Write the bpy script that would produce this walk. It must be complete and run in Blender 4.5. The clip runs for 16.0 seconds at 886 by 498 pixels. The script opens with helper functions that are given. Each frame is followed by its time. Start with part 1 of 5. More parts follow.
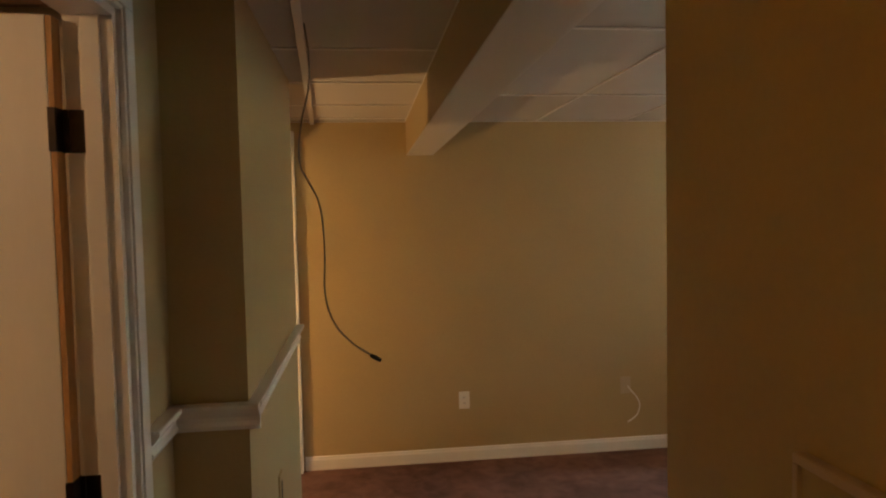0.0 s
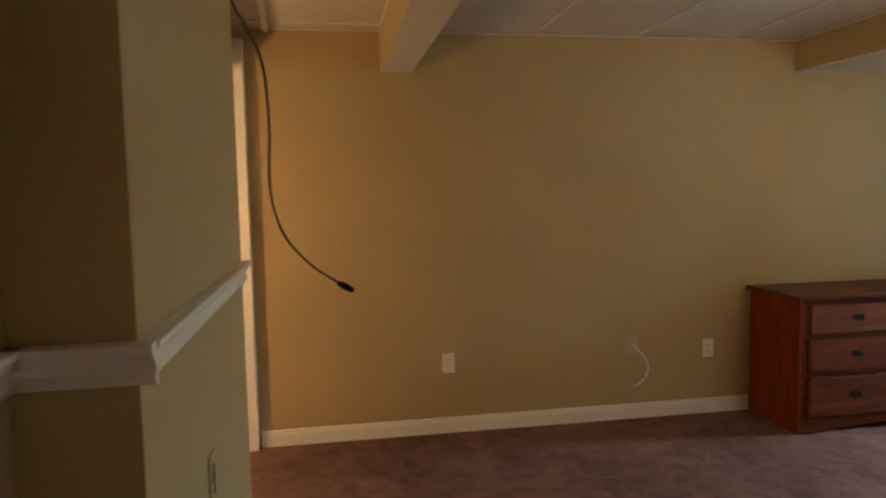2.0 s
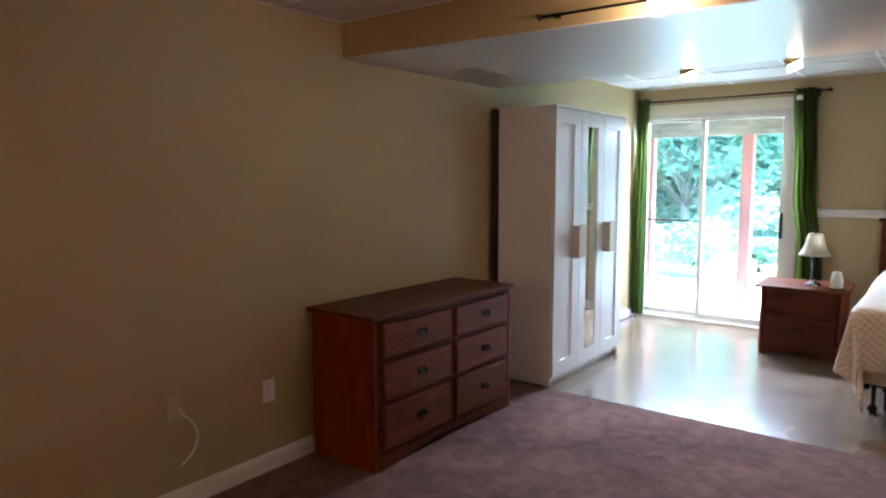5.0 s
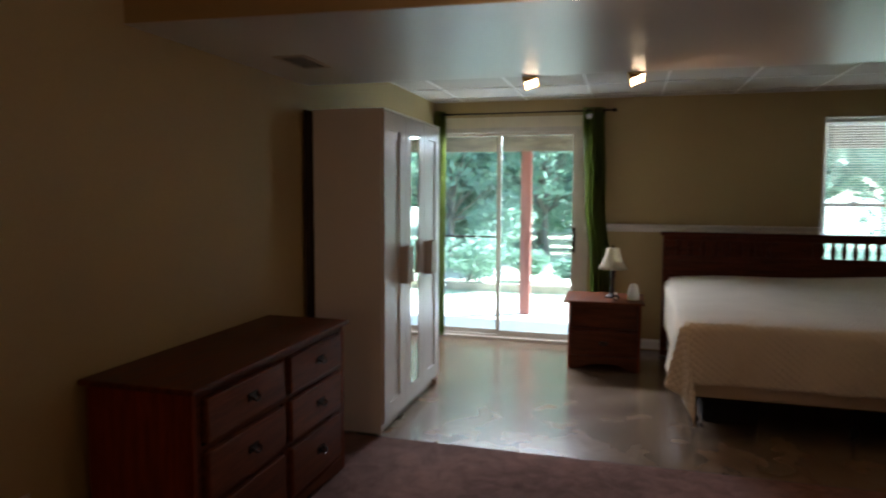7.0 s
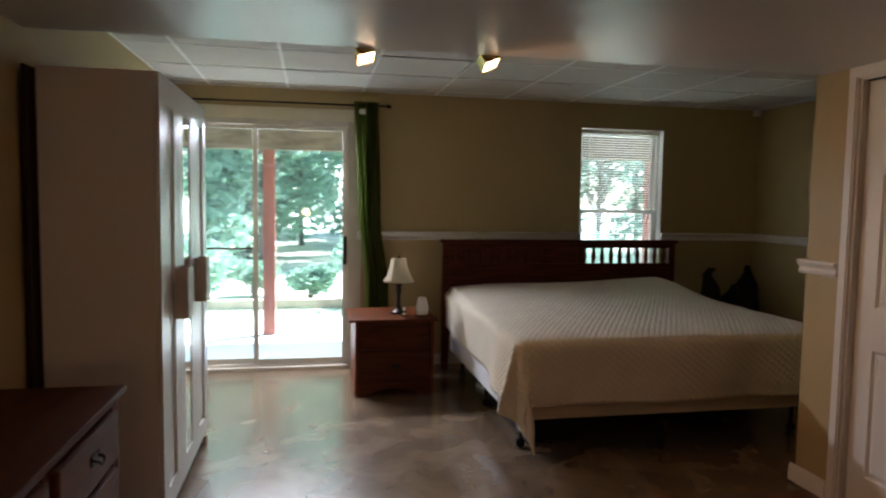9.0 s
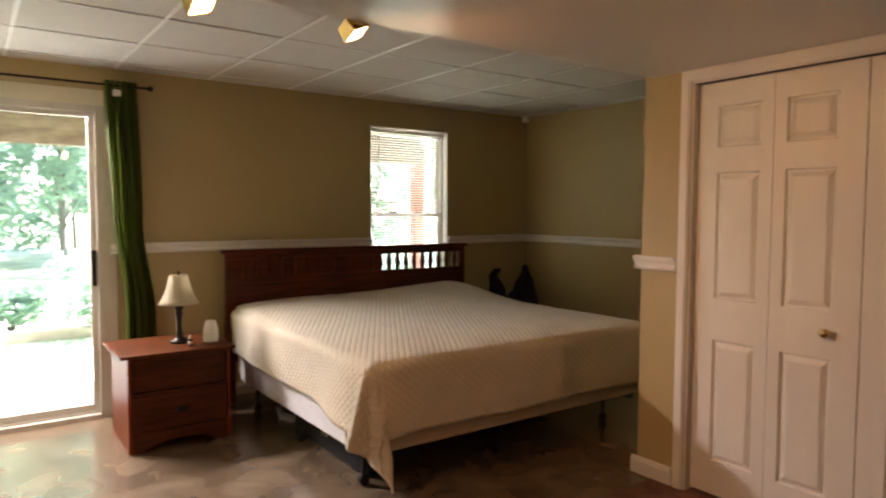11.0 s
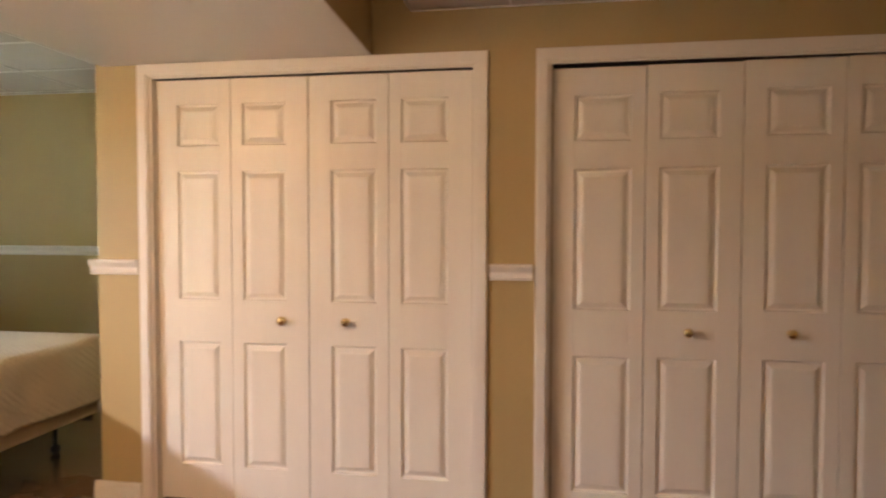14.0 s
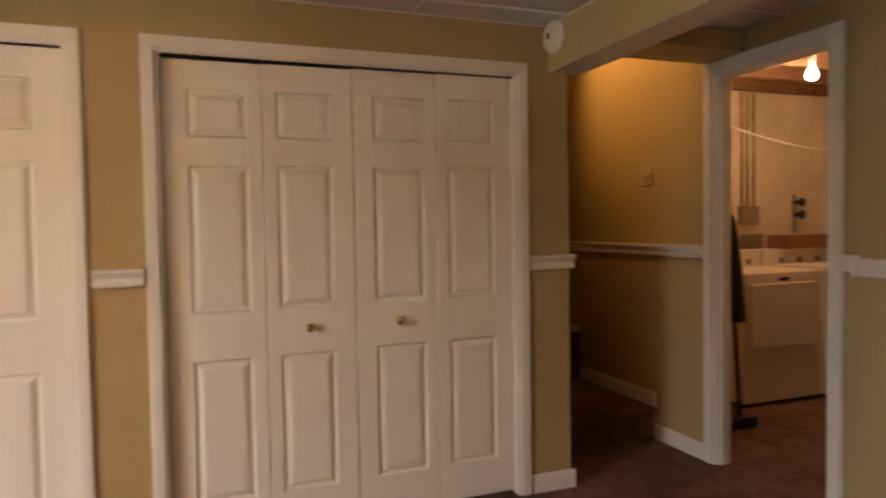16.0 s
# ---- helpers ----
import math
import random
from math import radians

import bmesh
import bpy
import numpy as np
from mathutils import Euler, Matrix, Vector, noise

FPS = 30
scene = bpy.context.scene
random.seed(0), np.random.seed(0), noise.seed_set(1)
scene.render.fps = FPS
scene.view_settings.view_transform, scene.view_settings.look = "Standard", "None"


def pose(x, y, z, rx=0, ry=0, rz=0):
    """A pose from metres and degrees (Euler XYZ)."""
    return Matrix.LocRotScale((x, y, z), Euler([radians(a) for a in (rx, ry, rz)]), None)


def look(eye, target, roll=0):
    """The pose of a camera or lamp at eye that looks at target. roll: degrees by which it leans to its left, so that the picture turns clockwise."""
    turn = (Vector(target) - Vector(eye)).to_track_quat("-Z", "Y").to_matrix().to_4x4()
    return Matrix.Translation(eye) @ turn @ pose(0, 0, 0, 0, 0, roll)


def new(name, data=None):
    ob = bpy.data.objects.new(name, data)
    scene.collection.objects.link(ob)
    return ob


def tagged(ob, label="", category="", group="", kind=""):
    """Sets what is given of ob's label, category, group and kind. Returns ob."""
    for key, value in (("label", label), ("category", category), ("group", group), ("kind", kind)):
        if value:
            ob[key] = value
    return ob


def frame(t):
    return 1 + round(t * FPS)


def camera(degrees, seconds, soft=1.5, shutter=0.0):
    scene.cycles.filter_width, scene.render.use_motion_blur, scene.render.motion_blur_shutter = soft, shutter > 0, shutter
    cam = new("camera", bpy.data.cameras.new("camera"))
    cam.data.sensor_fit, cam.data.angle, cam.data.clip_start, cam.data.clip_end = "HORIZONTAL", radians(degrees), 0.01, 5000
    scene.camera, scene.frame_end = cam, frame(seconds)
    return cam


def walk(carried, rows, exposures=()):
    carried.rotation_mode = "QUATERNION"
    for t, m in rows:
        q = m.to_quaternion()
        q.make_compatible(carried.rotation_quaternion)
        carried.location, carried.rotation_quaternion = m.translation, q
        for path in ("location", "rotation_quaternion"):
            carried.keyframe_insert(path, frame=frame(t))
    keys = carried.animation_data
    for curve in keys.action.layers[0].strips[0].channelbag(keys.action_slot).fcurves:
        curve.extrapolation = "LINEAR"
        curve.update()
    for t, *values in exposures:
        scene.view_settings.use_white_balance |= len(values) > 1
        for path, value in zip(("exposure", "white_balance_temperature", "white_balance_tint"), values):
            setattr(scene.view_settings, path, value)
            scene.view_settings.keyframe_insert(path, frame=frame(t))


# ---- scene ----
cam = camera(67.6, 16.0, soft=2.1, shutter=0.5)
PATH = [
    (0, (0.627, 0.641, 1.641), (0.866, 2.625, 1.544), -1.2),
    (0.5, (0.629, 0.722, 1.611), (0.883, 2.703, 1.515), -1.3),
    (1, (0.673, 0.928, 1.594), (0.904, 2.91, 1.453), -1.4),
    (1.5, (0.607, 1.105, 1.49), (0.848, 3.084, 1.325), -1.1),
    (2, (0.628, 1.301, 1.397), (0.961, 3.266, 1.222), -1.0),
    (2.5, (0.619, 1.566, 1.37), (1.147, 3.486, 1.187), -0.7),
    (3, (0.593, 1.777, 1.384), (1.468, 3.566, 1.196), -0.5),
    (3.5, (0.64, 1.957, 1.404), (1.841, 3.542, 1.199), -0.6),
    (4, (0.741, 2.171, 1.417), (2.158, 3.568, 1.217), -0.5),
    (4.5, (0.822, 2.268, 1.447), (2.333, 3.561, 1.239), -0.3),
    (7, (1.284, 3.123, 1.453), (3.204, 3.655, 1.281), 0.3),
    (7.5, (1.406, 3.347, 1.416), (3.387, 3.578, 1.261), 0.2),
    (8, (1.563, 3.523, 1.454), (3.556, 3.566, 1.298), 0.5),
    (10.5, (2.681, 4.261, 1.394), (4.396, 3.239, 1.277), 0.5),
    (11, (2.765, 4.285, 1.392), (4.386, 3.119, 1.278), 0.3),
    (11.5, (2.845, 4.258, 1.386), (4.321, 2.913, 1.273), 0.1),
    (12, (2.873, 4.263, 1.39), (4.178, 2.752, 1.276), -0.0),
    (12.5, (2.966, 4.231, 1.347), (3.986, 2.514, 1.255), 0.7),
    (13, (2.918, 4.222, 1.32), (3.687, 2.377, 1.247), 0.7),
    (13.5, (2.867, 4.227, 1.328), (3.415, 2.305, 1.254), 0.3),
    (14, (2.829, 4.263, 1.337), (3.155, 2.291, 1.262), 0.1),
    (14.5, (2.789, 4.228, 1.298), (2.881, 2.231, 1.249), -0.1),
    (15, (2.729, 4.221, 1.295), (2.59, 2.227, 1.242), -0.4),
    (15.5, (2.721, 4.257, 1.306), (2.313, 2.3, 1.243), -0.7),
    (16, (2.709, 4.25, 1.317), (2.015, 2.375, 1.245), -0.9),
]
EXPOSURES = [(0.0, 4.7, 6200, 9), (1.5, 4.85, 6000, 8), (3.3, 4.55, 5350, 12), (4.7, 4.4, 5400, 20), (6.8, 2.65, 6600, 27), (8.2, 2.65, 6600, 27), (10.3, 3.0, 7900, 33), (12.0, 4.3, 8900, 37), (14.0, 4.65, 7400, 27), (16.0, 4.8, 7000, 22)]
walk(cam, [(t, look(eye, target, roll)) for t, eye, target, roll in PATH], EXPOSURES)

# ---- world, sun, lamps ----
SUN_EL, SUN_ROT = radians(56), radians(150)
world = bpy.data.worlds.new("world")
scene.world = world
world.use_nodes = True
sky = world.node_tree.nodes.new("ShaderNodeTexSky")
sky.sky_type, sky.sun_disc = "NISHITA", False
sky.sun_elevation, sky.sun_rotation = SUN_EL, SUN_ROT
world.node_tree.links.new(sky.outputs[0], world.node_tree.nodes["Background"].inputs[0])
world.node_tree.nodes["Background"].inputs[1].default_value = 0.15


def lamp(name, kind, place, energy, color, size):
    data = bpy.data.lights.new(name, kind)
    data.energy, data.color = energy, color
    if kind == "AREA":
        data.shape, data.size, data.size_y = "RECTANGLE", size[0], size[1]
    elif kind == "SUN":
        data.angle = size
    else:
        data.shadow_soft_size = size
    if kind == "SPOT":
        data.spot_size, data.spot_blend = radians(110), 0.8
    if name == "stair_light" and kind == "SPOT":
        data.spot_size = radians(80)
    ob = new(name, data)
    ob.matrix_world = place
    return ob


sun_way = Vector((math.sin(SUN_ROT) * math.cos(SUN_EL), math.cos(SUN_ROT) * math.cos(SUN_EL), math.sin(SUN_EL)))
lamp("sun", "SUN", look(sun_way * 40, (0, 0, 0)), 5.0, (1, 0.96, 0.9), radians(0.5))
WARM, AMBER = (1, 0.66, 0.37), (1, 0.57, 0.26)
lamp("door_daylight", "AREA", look((8.05, 4.25, 2.12), (6.0, 4.1, 0.2)), 20, (0.78, 0.91, 1.0), (1.4, 0.25))
lamp("track_bulb_light", "POINT", pose(3.36, 3.29, 2.04), 0.2, WARM, 0.04)
lamp("spot_light", "SPOT", look((4.96, 3.66, 2.0), (4.2, 2.4, 0.0)), 1.8, AMBER, 0.12)
lamp("spot_light", "SPOT", look((4.96, 3.10, 2.0), (3.8, 1.2, 1.1)), 2.0, AMBER, 0.12)
ORANGE = (1, 0.55, 0.17)
lamp("laundry_bulb_light", "POINT", pose(-1.25, 0.86, 2.20), 1.0, (1, 0.52, 0.20), 0.04)
lamp("stair_light", "SPOT", look((0.80, 0.55, 2.90), (0.12, 0.70, 2.35)), 2.2, ORANGE, 0.06)
lamp("stair_light", "POINT", pose(0.6, -0.3, 2.8), 0.06, ORANGE, 0.06)
lamp("west_room_light", "POINT", pose(-0.85, 4.0, 1.15), 1.8, (1, 0.60, 0.26), 0.08)


# ---- materials ----
def nodes_of(name):
    m = bpy.data.materials.new(name)
    m.use_nodes = True
    t = m.node_tree
    return m, t, t.nodes["Principled BSDF"]


def shade(name, col, rough=0.6, metal=0.0, vary=0.12, big=1.5, fine=40.0, bump=0.1, dist=0.002, col2=None, per=0.0, stretch=(1, 1, 1), rvary=0.0):
    """Paint, wood, cloth: two scales of noise in the colour, fine noise in the relief."""
    m, t, b = nodes_of(name)
    n, l = t.nodes, t.links
    co = n.new("ShaderNodeTexCoord")
    mp = n.new("ShaderNodeMapping")
    mp.inputs["Scale"].default_value = stretch
    l.new(co.outputs["Object"], mp.inputs[0])
    a, f = n.new("ShaderNodeTexNoise"), n.new("ShaderNodeTexNoise")
    a.inputs["Scale"].default_value, f.inputs["Scale"].default_value = big, fine
    a.inputs["Detail"].default_value, f.inputs["Detail"].default_value = 4, 3
    l.new(mp.outputs[0], a.inputs[0]), l.new(mp.outputs[0], f.inputs[0])
    add = n.new("ShaderNodeMath")
    add.operation = "MULTIPLY_ADD"
    l.new(f.outputs[0], add.inputs[0])
    add.inputs[1].default_value = 0.4
    l.new(a.outputs[0], add.inputs[2])
    ramp = n.new("ShaderNodeValToRGB")
    ramp.color_ramp.elements[0].position, ramp.color_ramp.elements[1].position = 0.45, 0.95
    dark = [c * (1 - vary) for c in col]
    ramp.color_ramp.elements[0].color = (*(col2 or dark), 1)
    ramp.color_ramp.elements[1].color = (*[min(1, c * (1 + vary * 0.6)) for c in col], 1)
    l.new(add.outputs[0], ramp.inputs[0])
    last = ramp.outputs[0]
    if per:
        info, hsv = n.new("ShaderNodeObjectInfo"), n.new("ShaderNodeHueSaturation")
        ma = n.new("ShaderNodeMath")
        ma.operation = "MULTIPLY_ADD"
        l.new(info.outputs["Random"], ma.inputs[0])
        ma.inputs[1].default_value, ma.inputs[2].default_value = per, 1 - per / 2
        l.new(ma.outputs[0], hsv.inputs["Value"]), l.new(last, hsv.inputs["Color"])
        last = hsv.outputs[0]
    l.new(last, b.inputs["Base Color"])
    b.inputs["Roughness"].default_value, b.inputs["Metallic"].default_value = rough, metal
    if rvary:
        mr = n.new("ShaderNodeMapRange")
        mr.inputs[3].default_value, mr.inputs[4].default_value = rough - rvary, rough + rvary
        l.new(a.outputs[0], mr.inputs[0]), l.new(mr.outputs[0], b.inputs["Roughness"])
    if bump:
        bp = n.new("ShaderNodeBump")
        bp.inputs["Strength"].default_value, bp.inputs["Distance"].default_value = bump, dist
        l.new(f.outputs[0], bp.inputs["Height"]), l.new(bp.outputs[0], b.inputs["Normal"])
    return m


def glow(name, col, strength):
    m, t, b = nodes_of(name)
    b.inputs["Base Color"].default_value = (*col, 1)
    b.inputs["Emission Color"].default_value = (*col, 1)
    b.inputs["Emission Strength"].default_value = strength
    return m


def glass():
    m, t, b = nodes_of("window_glass")
    n, l = t.nodes, t.links
    tr, gl, mx = n.new("ShaderNodeBsdfTransparent"), n.new("ShaderNodeBsdfGlossy"), n.new("ShaderNodeMixShader")
    tr.inputs[0].default_value = (0.78, 0.94, 0.985, 1)
    gl.inputs["Roughness"].default_value = 0.02
    mx.inputs[0].default_value = 0.05
    l.new(tr.outputs[0], mx.inputs[1]), l.new(gl.outputs[0], mx.inputs[2])
    l.new(mx.outputs[0], n["Material Output"].inputs[0])
    return m


def carpet_material():
    m, t, b = nodes_of("carpet_pile")
    n, l = t.nodes, t.links
    co = n.new("ShaderNodeTexCoord")
    outs = []
    for sc, de in ((1.6, 3), (11.0, 4), (130.0, 3)):
        x = n.new("ShaderNodeTexNoise")
        x.inputs["Scale"].default_value, x.inputs["Detail"].default_value = sc, de
        x.inputs["Distortion"].default_value = 0.6
        l.new(co.outputs["Object"], x.inputs[0])
        outs.append(x)
    s1, s2 = n.new("ShaderNodeMath"), n.new("ShaderNodeMath")
    s1.operation = s2.operation = "MULTIPLY_ADD"
    l.new(outs[1].outputs[0], s1.inputs[0]), l.new(outs[0].outputs[0], s1.inputs[2])
    s1.inputs[1].default_value = 0.8
    l.new(outs[2].outputs[0], s2.inputs[0]), l.new(s1.outputs[0], s2.inputs[2])
    s2.inputs[1].default_value = 0.35
    r, mr = n.new("ShaderNodeValToRGB"), n.new("ShaderNodeMapRange")
    mr.inputs[1].default_value, mr.inputs[2].default_value = 0.78, 1.38
    r.color_ramp.elements[0].color = (0.080, 0.034, 0.024, 1)
    r.color_ramp.elements[1].color = (0.235, 0.120, 0.092, 1)
    l.new(s2.outputs[0], mr.inputs[0]), l.new(mr.outputs[0], r.inputs[0]), l.new(r.outputs[0], b.inputs["Base Color"])
    b.inputs["Roughness"].default_value = 0.95
    bp, bq = n.new("ShaderNodeBump"), n.new("ShaderNodeBump")
    bp.inputs["Strength"].default_value, bp.inputs["Distance"].default_value = 0.8, 0.006
    bq.inputs["Strength"].default_value, bq.inputs["Distance"].default_value = 0.6, 0.014
    l.new(outs[2].outputs[0], bp.inputs["Height"]), l.new(outs[1].outputs[0], bq.inputs["Height"])
    l.new(bq.outputs[0], bp.inputs["Normal"]), l.new(bp.outputs[0], b.inputs["Normal"])
    return m


def vinyl_material():
    m, t, b = nodes_of("stone_pattern_vinyl")
    n, l = t.nodes, t.links
    co = n.new("ShaderNodeTexCoord")
    mp = n.new("ShaderNodeMapping")
    mp.inputs["Rotation"].default_value = (0, 0, 0.35)
    l.new(co.outputs["Object"], mp.inputs[0])
    no = n.new("ShaderNodeTexNoise")
    no.inputs["Scale"].default_value, no.inputs["Detail"].default_value, no.inputs["Distortion"].default_value = 4.0, 5, 0.4
    l.new(mp.outputs[0], no.inputs[0])
    mix = n.new("ShaderNodeMixRGB")
    mix.inputs[0].default_value = 0.12
    l.new(mp.outputs[0], mix.inputs[1]), l.new(no.outputs["Color"], mix.inputs[2])
    vo, ve = n.new("ShaderNodeTexVoronoi"), n.new("ShaderNodeTexVoronoi")
    ve.feature = "DISTANCE_TO_EDGE"
    for v in (vo, ve):
        v.inputs["Scale"].default_value = 3.6
        l.new(mix.outputs[0], v.inputs[0])
    bw = n.new("ShaderNodeRGBToBW")
    l.new(vo.outputs["Color"], bw.inputs[0])
    ad = n.new("ShaderNodeMath")
    ad.operation = "MULTIPLY_ADD"
    l.new(bw.outputs[0], ad.inputs[0]), l.new(no.outputs[0], ad.inputs[2])
    ad.inputs[1].default_value = 0.12
    r = n.new("ShaderNodeValToRGB")
    r.color_ramp.elements[0].position, r.color_ramp.elements[0].color = 0.34, (0.120, 0.078, 0.047, 1)
    r.color_ramp.elements[1].position, r.color_ramp.elements[1].color = 0.80, (0.26, 0.185, 0.122, 1)
    l.new(ad.outputs[0], r.inputs[0])
    ed = n.new("ShaderNodeValToRGB")
    ed.color_ramp.elements[0].position, ed.color_ramp.elements[0].color = 0.0, (0.97, 0.96, 0.95, 1)
    ed.color_ramp.elements[1].position, ed.color_ramp.elements[1].color = 0.05, (1, 1, 1, 1)
    l.new(ve.outputs[0], ed.inputs[0])
    mu = n.new("ShaderNodeMixRGB")
    mu.blend_type = "MULTIPLY"
    mu.inputs[0].default_value = 1
    l.new(r.outputs[0], mu.inputs[1]), l.new(ed.outputs[0], mu.inputs[2]), l.new(mu.outputs[0], b.inputs["Base Color"])
    mr = n.new("ShaderNodeMapRange")
    mr.inputs[3].default_value, mr.inputs[4].default_value = 0.235, 0.255
    l.new(no.outputs[0], mr.inputs[0]), l.new(mr.outputs[0], b.inputs["Roughness"])
    b.inputs["Specular IOR Level"].default_value = 1.0
    b.inputs["Coat Weight"].default_value, b.inputs["Coat Roughness"].default_value = 0.7, 0.2
    bp = n.new("ShaderNodeBump")
    bp.inputs["Strength"].default_value, bp.inputs["Distance"].default_value = 0.004, 0.0003
    l.new(ad.outputs[0], bp.inputs["Height"]), l.new(bp.outputs[0], b.inputs["Normal"])
    return m


def quilt_material():
    m, t, b = nodes_of("quilted_cotton")
    n, l = t.nodes, t.links
    uv = n.new("ShaderNodeUVMap")
    sep = n.new("ShaderNodeSeparateXYZ")
    l.new(uv.outputs[0], sep.inputs[0])

    def math_node(op, a, c=None):
        x = n.new("ShaderNodeMath")
        x.operation = op
        for i, v in enumerate((a, c)):
            if v is None:
                continue
            if isinstance(v, (int, float)):
                x.inputs[i].default_value = v
            else:
                l.new(v, x.inputs[i])
        return x.outputs[0]

    # two slanted families of stitch lines leave short raised dashes
    def slant(kx, ky, soft):
        ph = math_node("ADD", math_node("MULTIPLY", sep.outputs[0], kx), math_node("MULTIPLY", sep.outputs[1], ky))
        return math_node("POWER", math_node("ABSOLUTE", math_node("SINE", ph)), soft)

    h = math_node("MULTIPLY", slant(76.0, -60.0, 0.7), slant(52.0, 88.0, 0.7))
    no = n.new("ShaderNodeTexNoise")
    no.inputs["Scale"].default_value = 6
    co = n.new("ShaderNodeTexCoord")
    l.new(co.outputs["Object"], no.inputs[0])
    r = n.new("ShaderNodeValToRGB")
    r.color_ramp.elements[0].color, r.color_ramp.elements[1].color = (0.63, 0.55, 0.42, 1), (0.75, 0.67, 0.53, 1)
    l.new(no.outputs[0], r.inputs[0]), l.new(r.outputs[0], b.inputs["Base Color"])
    b.inputs["Roughness"].default_value = 0.85
    b.inputs["Sheen Weight"].default_value = 0.2
    bp = n.new("ShaderNodeBump")
    bp.inputs["Strength"].default_value, bp.inputs["Distance"].default_value = 0.8, 0.006
    l.new(h, bp.inputs["Height"]), l.new(bp.outputs[0], b.inputs["Normal"])
    return m


M_WALL = shade("tan_wall_paint", (0.455, 0.345, 0.165), 0.5, vary=0.08, big=1.2, fine=90, bump=0.12, dist=0.0015, rvary=0.08)
M_TRIM = shade("white_gloss_trim", (0.78, 0.75, 0.70), 0.35, vary=0.05, big=3, fine=60, bump=0.05, dist=0.001)
M_DOOR = shade("white_door_paint", (0.80, 0.77, 0.71), 0.36, vary=0.04, big=2, fine=25, bump=0.12, dist=0.001, stretch=(6, 6, 1))
M_TILE = shade("ceiling_tile", (0.57, 0.535, 0.49), 0.9, vary=0.06, big=2, fine=130, bump=0.35, dist=0.002)
M_BAR = shade("ceiling_grid_metal", (0.78, 0.76, 0.72), 0.4, vary=0.03, big=4, bump=0.0)
M_SOFFIT = shade("off_white_satin_ceiling_paint", (0.60, 0.565, 0.51), 0.33, vary=0.05, big=1.5, fine=70, bump=0.08, dist=0.001, rvary=0.05)
M_CARPET = carpet_material()
M_VINYL = vinyl_material()
M_WOOD = shade("cherry_wood", (0.11, 0.028, 0.008), 0.45, vary=0.5, big=3, fine=14, bump=0.08, dist=0.001, stretch=(1.2, 12, 12), per=0.15, rvary=0.08)
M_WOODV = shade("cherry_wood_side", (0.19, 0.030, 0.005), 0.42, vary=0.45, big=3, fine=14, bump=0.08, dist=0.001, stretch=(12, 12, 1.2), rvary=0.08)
M_FRONT = shade("cherry_drawer_front", (0.15, 0.045, 0.02), 0.42, vary=0.5, big=3, fine=14, bump=0.08, dist=0.001, stretch=(1.2, 12, 12), per=0.25, rvary=0.08)
M_DKWOOD = shade("dark_cherry_headboard", (0.105, 0.023, 0.010), 0.32, vary=0.5, big=3, fine=14, bump=0.06, dist=0.001, stretch=(12, 1.2, 12), per=0.15)
# near-black: dark wood of board and broom, and shade painted into gaps
M_SHADOWGAP = shade("dark_wood_and_gap_shade", (0.03, 0.012, 0.008), 0.8, bump=0)
M_BRONZE = shade("aged_bronze", (0.035, 0.025, 0.02), 0.4, 0.8, vary=0.3, big=20, bump=0.1)
M_BRASS = shade("polished_brass", (0.95, 0.74, 0.40), 0.17, 1.0, vary=0.15, big=12, bump=0.05)
M_BLACK = shade("black_metal", (0.015, 0.014, 0.014), 0.5, 0.5, vary=0.3, big=12, bump=0.1)
M_CLOTHBLK = shade("black_cloth", (0.012, 0.012, 0.014), 0.9, vary=0.4, big=8, fine=60, bump=0.4, dist=0.004)
M_GREEN = shade("olive_green_curtain", (0.105, 0.14, 0.035), 0.75, vary=0.2, big=3, fine=160, bump=0.25, dist=0.001)
for m in (M_WOOD, M_WOODV, M_DKWOOD, M_FRONT):
    m.node_tree.nodes["Principled BSDF"].inputs["Specular IOR Level"].default_value = 0.14
t = M_GREEN.node_tree
tl, mx = t.nodes.new("ShaderNodeBsdfTranslucent"), t.nodes.new("ShaderNodeMixShader")
tl.inputs[0].default_value = (0.30, 0.42, 0.08, 1)
mx.inputs[0].default_value = 0.4
t.links.new(t.nodes["Principled BSDF"].outputs[0], mx.inputs[1]), t.links.new(tl.outputs[0], mx.inputs[2]), t.links.new(mx.outputs[0], t.nodes["Material Output"].inputs[0])
M_QUILT = quilt_material()
M_SHEET = shade("white_cotton_sheet", (0.72, 0.73, 0.76), 0.85, vary=0.08, big=7, fine=22, bump=0.35, dist=0.008)
M_SPRING = shade("beige_box_spring_cloth", (0.58, 0.47, 0.33), 0.85, vary=0.1, big=5, fine=90, bump=0.25, dist=0.002)
M_LAMINATE = shade("white_laminate", (0.80, 0.79, 0.77), 0.32, vary=0.03, big=2, fine=40, bump=0.03, dist=0.001)
M_MIRROR = shade("mirror_silver", (0.9, 0.93, 0.92), 0.015, 1.0, vary=0.01, bump=0)
M_HANDLEPL = shade("pale_satin_handle", (0.52, 0.42, 0.32), 0.45, 0.0, vary=0.05, bump=0.02)
M_CREAM = shade("cream_lamp_shade", (0.72, 0.66, 0.50), 0.85, vary=0.06, big=5, fine=120, bump=0.15, dist=0.001)
M_PLASTIC = shade("white_plastic", (0.78, 0.75, 0.68), 0.4, vary=0.04, big=8, bump=0.02)
M_IVORY = shade("ivory_plastic", (0.50, 0.40, 0.26), 0.45, vary=0.06, big=8, bump=0.02)
M_CABLE = shade("grey_cable_sheath", (0.22, 0.195, 0.16), 0.6, vary=0.1, bump=0.0)
